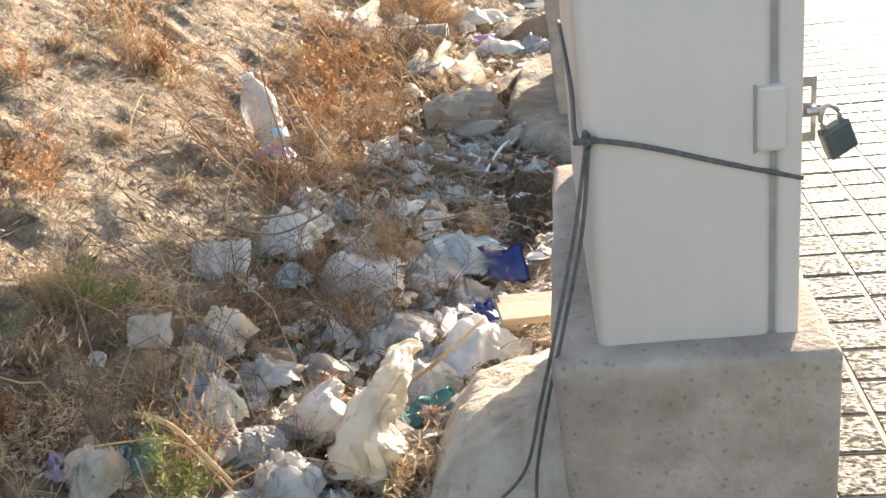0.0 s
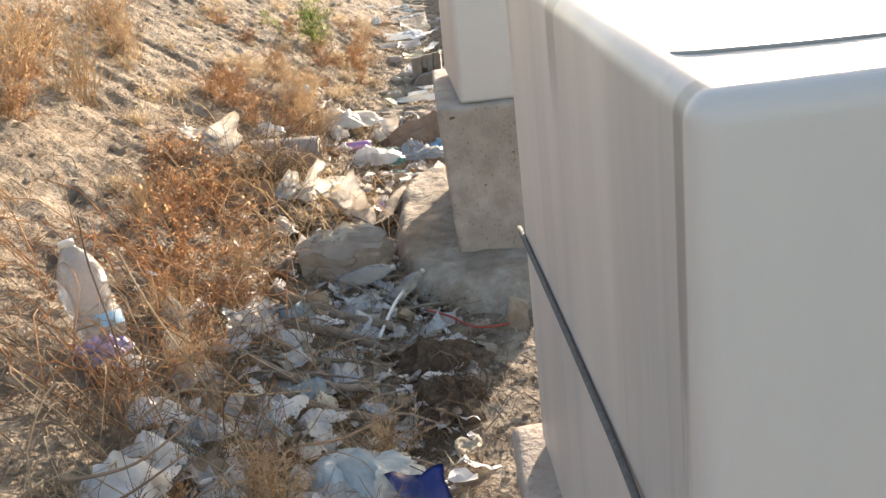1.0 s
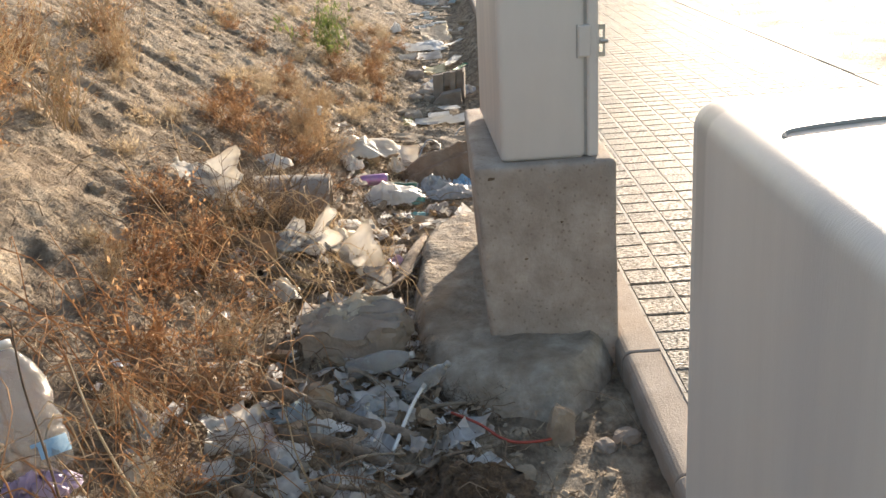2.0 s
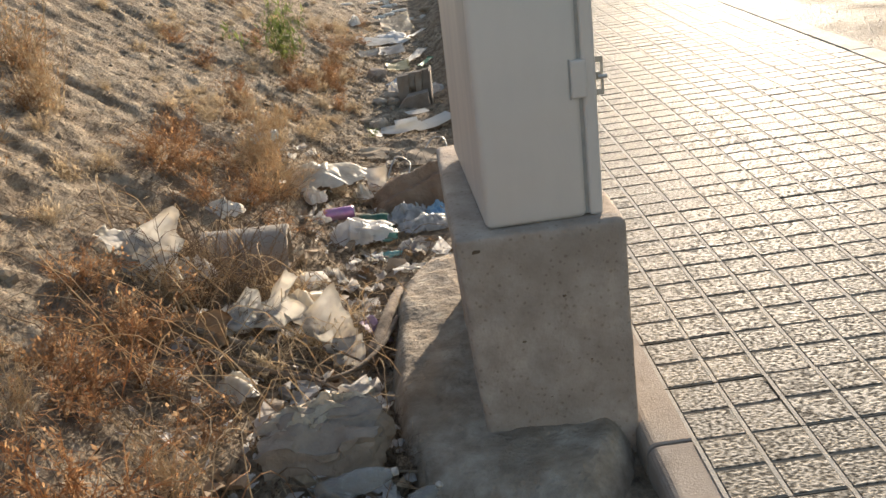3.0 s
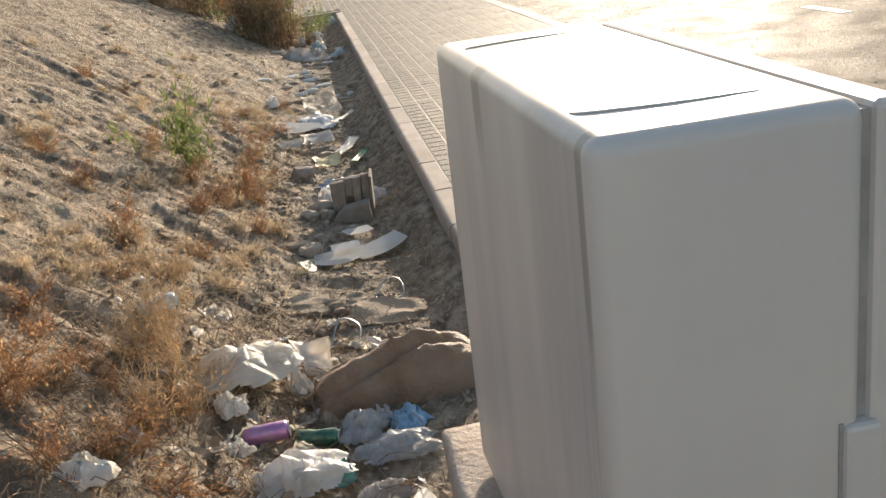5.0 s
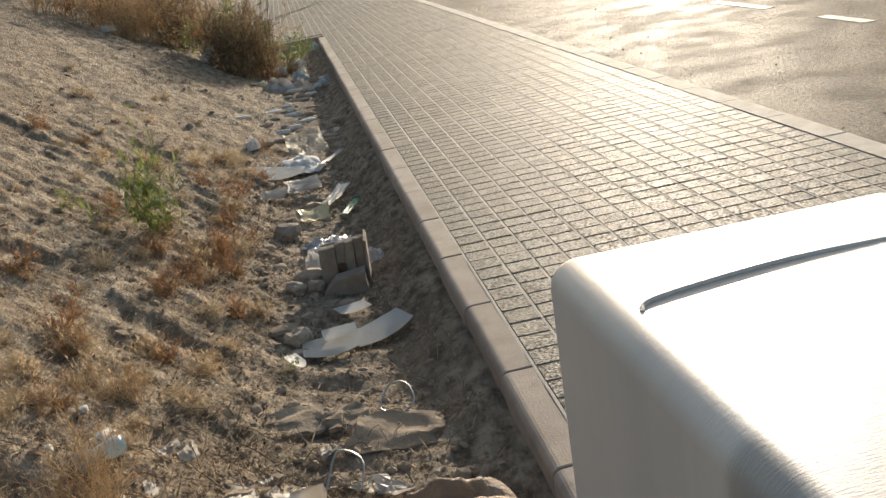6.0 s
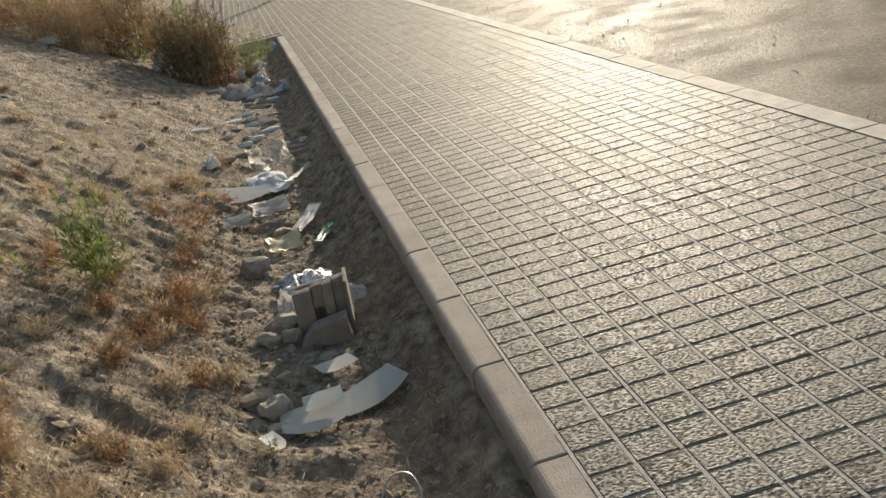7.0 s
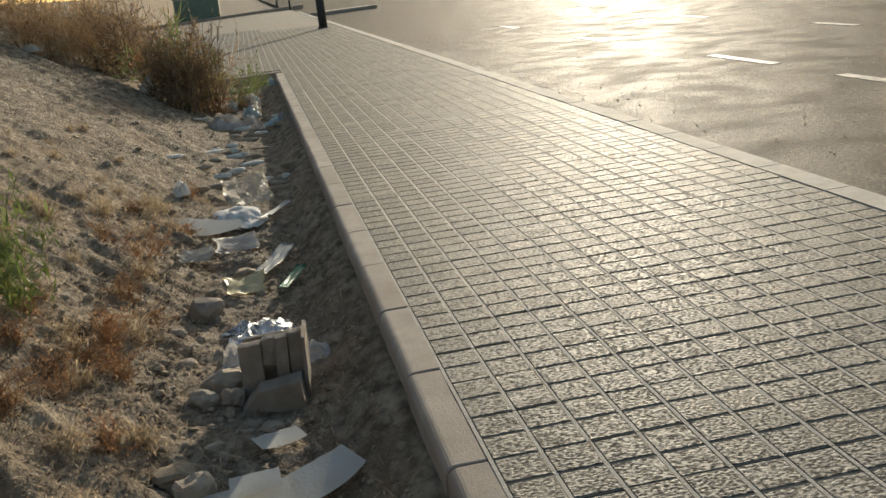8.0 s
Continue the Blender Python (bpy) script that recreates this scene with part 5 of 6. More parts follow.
# rope tied round the near cabinet
def rope():
    ob = new("rope")
    tagged(ob, "frayed grey rope knotted round the cabinet's corner", "rope")
    x0, y0, z0 = -0.440, 0.379, 0.512
    bm = bmesh.new()
    tube(bm, bend([(x0 + 0.310, y0 + 0.000, z0 + 0.27), (x0 + 0.20, y0 - 0.011, z0 + 0.305), (x0 + 0.08, y0 - 0.019, z0 + 0.345), (x0 - 0.004, y0 - 0.024, z0 + 0.365)], 8), 0.0042, 7)
    part("front_run", bm, M_ROPE, ob, "", True)
    bm = bmesh.new()
    tube(bm, bend([(x0 - 0.006, y0 - 0.024, z0 + 0.366), (x0 - 0.022, y0 - 0.012, z0 + 0.368), (x0 - 0.024, y0 + 0.20, z0 + 0.374), (x0 - 0.033, y0 + 0.50, z0 + 0.380), (x0 - 0.046, y0 + 0.870, z0 + 0.385)], 8), 0.0040, 7)
    part("side_run", bm, M_ROPE, ob, "", True)
    bm = bmesh.new()
    for k in range(4):
        a = k * 1.6
        tube(bm, bend([(x0 - 0.008 + 0.014 * math.cos(a), y0 - 0.026, z0 + 0.365 + 0.012 * math.sin(a)), (x0 - 0.004, y0 - 0.036, z0 + 0.366 + 0.006 * math.sin(a)), (x0 - 0.008 - 0.016 * math.cos(a), y0 - 0.022, z0 + 0.362 - 0.010 * math.sin(a))], 5), 0.0052, 7)
    part("knot", bm, M_ROPE, ob, "", True)
    for dx, dy, tail in ((0.0, 0.0, 0), (0.012, 0.004, 1)):
        bm = bmesh.new()
        pts = [(x0 - 0.008 + dx * .3, y0 - 0.03, z0 + 0.355), (x0 - 0.035 + dx, y0 - 0.034 + dy, z0 + 0.22), (x0 - 0.075 + dx, y0 - 0.03, z0 + 0.06), (x0 - 0.115 + dx, y0 + 0.0, z0 - 0.10), (x0 - 0.16 + dx * 2, y0 + 0.05, z0 - 0.27)]
        if tail:
            pts += [(x0 - 0.135, y0 + 0.02, z0 - 0.33), (x0 - 0.09, y0 - 0.02, z0 - 0.31)]
        else:
            pts += [(x0 - 0.25, y0 + 0.06, z0 - 0.37), (x0 - 0.34, y0 + 0.08, z0 - 0.47)]
        tube(bm, bend(pts, 8), 0.0033, 7)
        part("loose_end", bm, M_ROPE, ob, "", True)


rope()

def big_sack(x, y):
    """A full sack lying across the ditch, higher at one end, with long soft folds."""
    V, F, n, m = [], [], 64, 44
    w, d, h = 0.72, 0.40, 0.25
    for j in range(m + 1):
        for i in range(n + 1):
            u, v = 2 * i / n - 1, 2 * j / m - 1
            k = max(0.0, 1 - abs(u) ** 3.0) ** 0.5 * max(0.0, 1 - abs(v) ** 2.4) ** 0.55
            crest = 0.30 * u + 0.12 * math.sin(u * 4.2)
            z = h * k * (0.74 + 0.10 * u + 0.05 * max(0, 1 - abs(u - 0.28) * 2.2)) * (1 + 0.12 * noise.noise((u * 1.4, v * 1.6, 4)))
            z += h * k * (0.10 * max(0, 1 - abs(v - 0.10 - crest) * 3.2) - 0.17 * max(0, 1 - abs(v + 0.22 - crest) * 3.6) - 0.10 * max(0, 1 - abs(v - 0.55 + 0.2 * u) * 4))
            z += 0.026 * k * (0.4 - abs(noise.noise((u * 4.5, v * 2.2, 8)))) + 0.008 * noise.noise((u * 11, v * 6, 3)) * k
            V.append((u * w / 2 * (1 - 0.10 * v * v) + 0.012 * noise.noise((v * 3, u, 2)), v * d / 2 * (0.86 + 0.14 * u) + 0.02 * noise.noise((u * 3, v, 6)), z - 0.01))
    for j in range(m):
        for i in range(n):
            a = j * (n + 1) + i
            F.append((a, a + 1, a + n + 2, a + n + 1))
    ob = new("brown_sack", raw("brown_sack", V, F, M_SACK, True))
    tagged(settle(ob, x, y, 0.0, 0.14), "big brown sack slumped across the ditch", "sack")


# between the two cabinets
bottle(-1.575, 2.42, 1.0, 0.6, Vector((-0.10, 0.12, 0.30)).to_track_quat("Z", "Y").to_euler(), "crushed clear plastic bottle with blue label on the bank", True, None, 1.5, 0.22)
bag(-1.58, 2.36, 0.16, 0.12, 0.08, M_LILAC, 41, "lilac and clear wrapper under a bottle", 0.4, name="wrapper", cat="wrapper")
bag(-1.48, 2.75, 0.11, 0.09, 0.10, M_WHITE, 42, "torn white wrapper in dry weeds", 0.4, rough=0.6, name="wrapper", cat="wrapper")
bag(-1.44, 2.58, 0.10, 0.08, 0.06, M_CREAM, 43, "cream wrapper scrap in dry weeds", 1.4, name="wrapper", cat="wrapper")
bottle(-1.03, 3.46, 0.75, 1.5, (1.35, 0.0), "clear plastic bottle lying by a white paper", False)
scrap(-0.93, 3.30, 0.13, 0.13, M_PAPER, 44, "white sheet of paper leaning in the ditch", 0.4, (0.5, 0.1))
bottle(-0.84, 3.36, 0.62, 0.5, (0.5, 0.75), "small pale green bottle with a white cap", False)
branch([(-0.78, 3.36, 0.08), (-0.82, 3.20, 0.07), (-0.87, 3.02, 0.03)], 0.006, 0.006, "pale grey-green plastic tube lying in the ditch", M_BOARD, "plastic_tube", "tube")
branch([(-1.24, 3.16, 0.05), (-1.02, 3.16, 0.04), (-0.80, 3.08, 0.03)], 0.024, 0.016, "thick weathered dead branch across the ditch")
branch([(-1.18, 2.98, 0.04), (-1.0, 2.98, 0.04), (-0.84, 2.92, 0.03)], 0.022, 0.014, "thick weathered dead branch across the ditch")
branch([(-1.32, 2.84, 0.04), (-1.16, 2.78, 0.04), (-1.0, 2.76, 0.02)], 0.020, 0.014, "grey dead branch half buried in litter")
branch([(-1.25, 2.64, 0.04), (-1.06, 2.60, 0.04), (-0.88, 2.62, 0.03)], 0.018, 0.012, "grey dead branch half buried in litter")
branch([(-1.15, 2.42, 0.05), (-0.98, 2.45, 0.04), (-0.80, 2.42, 0.03)], 0.018, 0.012, "grey dead branch half buried in litter")
scrap(-1.24, 2.90, 0.13, 0.11, M_PRINT, 45, "printed leaflet with faded dark blocks", 0.3, (0.5, 0.1), name="printed_leaflet")
film(-1.08, 3.06, 0.13, 0.07, 0.06, M_WHITE, 46, "crumpled white paper on a branch", 0.3)
scrap(-1.18, 3.08, 0.16, 0.08, M_LBLUE, 47, "pale blue plastic sheet behind a branch", 0.3, (0.3, 0), name="blue_sheet", cat="plastic scrap")
scrap(-1.26, 2.70, 0.13, 0.08, M_LBLUE, 48, "pale blue board scrap in the shade", 0.1, (0.25, 0), name="board_scrap", cat="board")
scrap(-1.01, 2.86, 0.12, 0.09, M_PAPER, 49, "crumpled white paper in the shade", 0.7, crumple=0.03)
scrap(-1.27, 2.84, 0.15, 0.12, M_PAPER, 410, "white printed sheet folded over a branch", 0.3, (0.5, 0.1), 0.6, 0.02, lift=0.05)
scrap(-1.13, 2.70, 0.13, 0.08, M_PAPER, 411, "torn white paper in shade", 0.8, (0.35, 0.1), 0.5, 0.02, lift=0.04)
scrap(-1.30, 2.62, 0.17, 0.07, M_BOARD, 412, "long pale board scrap in shade", 0.1, (0.3, 0.0), 0.2, 0.01, "board_scrap", "board", 0.05)
scrap(-1.06, 2.52, 0.12, 0.09, M_LBLUE, 413, "pale blue plastic scrap in shade", 1.1, (0.3, 0.2), 0.5, 0.02, "plastic_scrap", "plastic scrap", 0.04)
film(-1.16, 2.88, 0.15, 0.10, 0.08, M_WHITE, 414, "crumpled white film against a branch", 0.4)
film(-0.96, 3.22, 0.16, 0.12, 0.09, M_CLEAR, 415, "crumpled clear film beside white paper", 0.9)
film(-0.98, 2.72, 0.14, 0.12, 0.08, M_GREYF, 416, "crumpled grey film between branches", 1.7)
bag(-0.60, 2.95, 0.17, 0.11, 0.07, M_WHITE, 50, "dirty white rag lying on matted fibre", -0.5, name="rag", cat="rag")
bag(-0.68, 2.86, 0.28, 0.26, 0.10, M_MAT, 51, "dark brown matted fibre clump", 0.3, rough=0.5, name="fibre_mat", cat="fibre clump")
bag(-0.66, 2.58, 0.22, 0.34, 0.09, M_MAT, 52, "dark brown heap of dead plant fibre", 0.3, rough=0.5, name="fibre_mat", cat="fibre clump")
branch([(-0.70, 3.24, 0.05), (-0.62, 3.16, 0.05), (-0.54, 3.07, 0.04), (-0.44, 3.07, 0.03), (-0.36, 3.14, 0.02)], 0.0045, 0.0045, "bent red plastic cable by the footing", M_RED, "red_cable", "cable")
chunk(-0.38, 3.12, 0.095, 0.08, 0.17, M_STONE, 53, "upright pinkish pebble beside the kerb", 0.3)
chunk(-0.19, 3.10, 0.10, 0.07, 0.06, M_CLAY, 54, "small pale stone beside the kerb", 0.7)
chunk(-0.26, 3.06, 0.07, 0.06, 0.05, M_CLAY, 55, "small pale stone beside the kerb", 1.7)
bag(-1.02, 3.70, 0.33, 0.19, 0.09, M_LUMP_PALE, 56, "crust of pale plaster rubble over a mortar lump", 0.1, rough=0.5, name="plaster_crust", cat="rubble", lift=0.115)
# brown-grey colour paints the shaded front below the pale crust
slab(-1.02, 3.64, 0.33, 0.17, 0.13, M_CLAY, 57, "broken lump of mortar under plaster crust", 0.1, (0.15, 0.0), "mortar_lump", "mortar")
scrap(-0.97, 4.06, 0.15, 0.07, M_WHITE, 58, "white plastic strip on rubble", 0.2, (0.1, 0), name="plastic_strip", cat="plastic scrap", lift=0.03)
film(-1.30, 3.95, 0.14, 0.12, 0.10, M_CREAM, 59, "cream plastic bag in dry weeds", 0.6)
chunk(-1.20, 3.92, 0.08, 0.07, 0.05, M_STONE, 90, "pale flat stone in the ditch", 0.2)
branch([(-1.46, 4.10, 0.05), (-1.22, 4.06, 0.07), (-1.02, 4.14, 0.06), (-0.88, 4.34, 0.07), (-0.80, 4.62, 0.10)], 0.010, 0.008, "long curved strip of dead palm bark", M_BARK, "bark_strip", "bark")
branch([(-0.90, 4.36, 0.04), (-0.83, 4.66, 0.10), (-0.78, 5.02, 0.06)], 0.030, 0.020, "thick dark dead palm stalk beside the footing")
branch([(-1.55, 4.20, 0.05), (-1.30, 4.18, 0.06), (-1.12, 4.24, 0.04)], 0.014, 0.010, "weathered stick across the ditch", M_WOOD)
scrap(-0.98, 4.36, 0.12, 0.12, M_PAPER, 91, "white paper sheet caught in straw", 0.3, (0.7, 0.2), lift=0.04)
scrap(-0.90, 4.62, 0.09, 0.13, M_LILAC, 92, "white and purple printed carton", 0.9, (0.6, 0.3), name="printed_carton", cat="carton", lift=0.05, thick=0.004)
scrap(-0.97, 4.14, 0.16, 0.09, M_LBLUE, 93, "pale blue plastic disc on straw", 0.3, (0.25, 0.1), name="plastic_disc", cat="plastic scrap")
scrap(-1.38, 4.40, 0.20, 0.13, M_PAPER, 94, "curled shard of white plaster", 0.5, (0.5, 0.1), 1.4, 0.02, "plaster_shard", "plaster", 0.06, 0.010, 0.4)
scrap(-1.24, 4.46, 0.22, 0.15, M_PAPER, 95, "curled shard of white plaster", 0.2, (0.45, -0.2), 1.2, 0.03, "plaster_shard", "plaster", 0.06, 0.008, 0.4)
scrap(-1.08, 4.40, 0.20, 0.22, M_PAPER, 405, "curled sheet of pale paper on rubble", 0.9, (0.6, 0.2), 1.5, 0.03, "paper_sheet", "paper", 0.05, 0.002, 0.35)
film(-1.16, 4.66, 0.26, 0.18, 0.13, M_CREAM, 406, "crumpled cream film over rubble", 1.0)
slab(-1.12, 4.52, 0.17, 0.13, 0.05, M_PAPER, 96, "pale flat board on rubble", 0.2, (0.1, 0.2), "board_piece", "board")
scrap(-1.46, 4.18, 0.24, 0.15, M_CARD, 97, "brown cardboard sheet leaning on the bank", 0.2, (0.7, 0.1), 0.1, name="cardboard_sheet", cat="cardboard", lift=0.05, thick=0.005)
chunk(-1.10, 4.92, 0.10, 0.09, 0.07, M_FOAM, 98, "lump of white plaster", 0.2, (0, 0), "plaster_lump", "plaster")
chunk(-1.16, 5.05, 0.18, 0.12, 0.08, M_FOAM, 99, "lump of white plaster beside the pipe", 0.9, (0, 0), "plaster_lump", "plaster")
scrap(-0.66, 5.12, 0.22, 0.07, M_WHITE, 100, "white rag strip on the concrete footing", 0.3, (0, 0), 0.2, 0.02, "rag_strip", "rag", 0.09)
scrap(-1.70, 4.62, 0.25, 0.20, M_PAPER, 101, "broken curved shard of white plaster on the bank", 0.5, (0.75, 0.25), 1.5, 0.03, "plaster_shard", "plaster", 0.06, 0.010, 0.45)
scrap(-1.58, 4.56, 0.15, 0.14, M_PAPER, 104, "broken white plaster shard standing askew", -0.4, (0.95, -0.3), 0.6, 0.02, "plaster_shard", "plaster", 0.06, 0.010, 0.5)
scrap(-1.74, 4.50, 0.13, 0.10, M_FOAM, 105, "small broken white plaster shard", 1.4, (0.3, 0.5), 0.5, 0.02, "plaster_shard", "plaster", 0.05, 0.010, 0.5)
bag(-1.54, 4.66, 0.18, 0.12, 0.10, M_WHITE, 102, "crumpled white paper beside plaster", 0.3)
bag(-1.54, 5.46, 0.20, 0.16, 0.11, M_FOAM, 103, "lump of white plaster behind the pipe", 0.3, rough=0.3, name="plaster_lump", cat="plaster")


def half_pipe(x, y):
    """A broken length of fibre-cement channel lying hollow side down."""
    bm = bmesh.new()
    n, L = 16, 0.34
    rings = []
    for i in range(11):
        u = -L / 2 + L * i / 10
        r0, r1, row = 0.180, 0.160, []
        for rr, rev in ((r0, False), (r1, True)):
            for k in range(n + 1):
                a = math.pi * (k if not rev else n - k) / n
                e = 0.012 * noise.noise((k * .6, 3, 1)) if i in (0, 10) else 0
                row.append(bm.verts.new((u + e, rr * math.cos(a), rr * math.sin(a))))
        rings.append(row)
    m = len(rings[0])
    for a, b in zip(rings, rings[1:]):
        for k in range(m):
            bm.faces.new((a[k], a[(k + 1) % m], b[(k + 1) % m], b[k]))
    for ring in (rings[0][::-1], rings[-1]):
        for k in range(n):
            bm.faces.new((ring[k], ring[k + 1], ring[m - 2 - k], ring[m - 1 - k]))
    bmesh.ops.recalc_face_normals(bm, faces=bm.faces)
    ob = new("half_pipe", mesh_of(bm, "half_pipe", M_PIPE, True))
    ob.data.set_sharp_from_angle(angle=radians(40))
    tagged(settle(ob, x, y, -0.02, 0.05, (-0.22, 0.05)), "broken grey fibre-cement half pipe lying on the bank", "pipe")


half_pipe(-1.38, 5.00)

# beyond the far cabinet
can(-1.08, 6.03, M_PURPLE, "purple drink can lying on its side", 0.05)
can(-0.91, 6.05, M_GREEN, "dark green drink can lying on its side", -0.25, 0.004)
can(-1.50, 6.85, M_LBLUE, "pale blue drink can lying on the bank", 0.6, 0.008)
film(-0.98, 5.72, 0.30, 0.24, 0.16, M_WHITE, 110, "white plastic bag with a torn rim", 0.2, rough=0.5)
scrap(-0.86, 5.72, 0.12, 0.10, M_TEAL, 111, "teal flap inside a white bag", 0.2, (0.4, 0.1), name="film_flap", cat="plastic scrap", lift=0.06)
film(-0.66, 5.90, 0.28, 0.18, 0.10, M_CLEAR, 112, "crumpled clear plastic bags by the plinth", 0.2)
film(-0.74, 6.08, 0.20, 0.16, 0.13, M_CLEAR, 113, "puffed clear plastic bag beside a can", 0.9)
bag(-0.58, 6.10, 0.14, 0.12, 0.09, M_LABEL, 114, "crumpled blue printed plastic wrapper", 0.4, name="wrapper", cat="wrapper")
bag(-0.70, 5.64, 0.16, 0.10, 0.07, M_GREYF, 115, "grey plastic scrap on soil", 0.3)
bag(-0.86, 5.56, 0.14, 0.08, 0.03, M_TEAL, 116, "flat teal scrap trodden into soil", 0.4, name="film_scrap", cat="plastic scrap")
big_sack(-0.58, 6.44)
film(-1.20, 6.46, 0.46, 0.36, 0.15, M_CREAM, 118, "large crumpled white sack on the ditch edge", 0.4, rough=0.4)
scrap(-0.92, 6.70, 0.16, 0.15, M_PAPER, 119, "bent white-blue card standing in the ditch", 0.5, (0.8, 0.3), 0.9, name="bent_card", cat="card", lift=0.06, thick=0.003)
bag(-0.98, 6.52, 0.09, 0.09, 0.12, M_FOAM, 120, "small white foam lump", 0.4, name="foam_lump", cat="foam")
bag(-1.20, 6.16, 0.14, 0.12, 0.09, M_FOAM, 121, "crushed white foam cup pieces", 0.4, name="foam_lump", cat="foam")
bag(-1.16, 5.90, 0.10, 0.09, 0.06, M_WHITE, 122, "white scrap in dry weeds", 0.4)
branch([(-0.84, 6.92, 0.02), (-0.78, 7.02, 0.10), (-0.70, 6.98, 0.07), (-0.72, 6.86, 0.03)], 0.005, 0.004, "pale bent wire loop", M_STEEL, "wire_loop", "wire", 6)
for k in range(9):
    chunk(-1.56 + _prnd.gauss(0, .06), 6.9 + k * 0.045 + _prnd.gauss(0, .03), _prnd.uniform(.03, .07), _prnd.uniform(.03, .06), _prnd.uniform(.02, .04), M_FOAM, 130 + k, "small white plaster crumb on the bank", _prnd.uniform(0, 6), (0, 0), "plaster_crumb", "plaster")
slab(-0.96, 7.52, 0.30, 0.20, 0.040, M_CLOD, 140, "flat brown slab of earth-stained board", 0.15, (0.1, 0.1), "earth_slab", "slab")
slab(-0.74, 7.50, 0.18, 0.13, 0.05, M_CLOD, 141, "small broken brown slab", 0.3, (0.1, 0), "earth_slab", "slab")
slab(-0.56, 7.26, 0.32, 0.22, 0.035, M_CARD, 142, "folded grey-brown cardboard box flap", -0.1, (0.15, 0.1), "cardboard_box", "cardboard")
branch([(-0.60, 7.50, 0.05), (-0.54, 7.60, 0.10), (-0.47, 7.58, 0.10), (-0.46, 7.48, 0.05), (-0.54, 7.44, 0.03), (-0.60, 7.50, 0.05)], 0.004, 0.004, "bent pale wire hexagon on soil", M_STEEL, "wire_loop", "wire", 6)
for k in range(40):
    _x, _y = -0.85 + _prnd.gauss(0, 0.13), _prnd.uniform(7.3, 12.5)
    _s = _prnd.uniform(.025, .08)
    chunk(_x, _y, _s * 1.3, _s, _s * .7, _prnd.choice((M_STONE, M_STONE, M_CLOD)), 150 + k, "rounded dusty stone in the ditch", _prnd.uniform(0, 6))


def broken_sheet(x, y, w, d, turn, tip, seed, label, arc, lift=0.035):
    """A piece of smooth white sheet with one curved edge."""
    bm = bmesh.new()
    n = 16
    top, bot = [], []
    for i in range(n + 1):
        u = i / n
        xx = (u - 0.5) * w
        top.append((xx, d * (0.5 + 0.05 * noise.noise((u * 5, seed, 1))) - 0.10 * d * abs(u - .4)))
        bot.append((xx, -d * 0.5 + arc * d * (2 * u - 1) ** 2 + 0.02 * d * noise.noise((u * 4, seed, 3))))
    T = [bm.verts.new((a, b, 0.10 * a * a / w + 0.06 * (b / d) ** 2 * d)) for a, b in top]
    B = [bm.verts.new((a, b, 0.10 * a * a / w)) for a, b in bot]
    for i in range(n):
        bm.faces.new((B[i], B[i + 1], T[i + 1], T[i]))
    bmesh.ops.solidify(bm, geom=bm.faces[:], thickness=0.006)
    ob = new("broken_sheet", mesh_of(bm, "broken_sheet", M_BOARD))
    tagged(settle(ob, x, y, lift, turn, tip), label, "sheet", "broken white sheets")


broken_sheet(-0.74, 8.42, 0.30, 0.24, 0.02, (0.02, -0.04), 1, "broken white plastic sheet with a curved edge", 0.25)
broken_sheet(-0.50, 8.52, 0.32, 0.22, 0.42, (0.02, -0.16), 2, "broken curved white plastic sheet in the ditch", 0.18)
broken_sheet(-0.70, 8.50, 0.17, 0.13, 0.05, (0.06, -0.04), 3, "small square white board on a broken sheet", 0.0, 0.075)
broken_sheet(-0.61, 8.86, 0.18, 0.12, 0.4, (0.05, 0.05), 4, "ragged white board scrap behind broken sheets", 0.1)
broken_sheet(-0.92, 8.24, 0.09, 0.10, 0.9, (0.5, 0.2), 5, "white triangular shard leaning on soil", 0.3)
chunk(-0.90, 8.58, 0.14, 0.12, 0.13, M_STONE, 200, "rounded pale stone by a broken sheet", 0.4)
chunk(-0.98, 8.70, 0.16, 0.13, 0.10, M_CLOD, 201, "large clod of dry soil", 0.4)


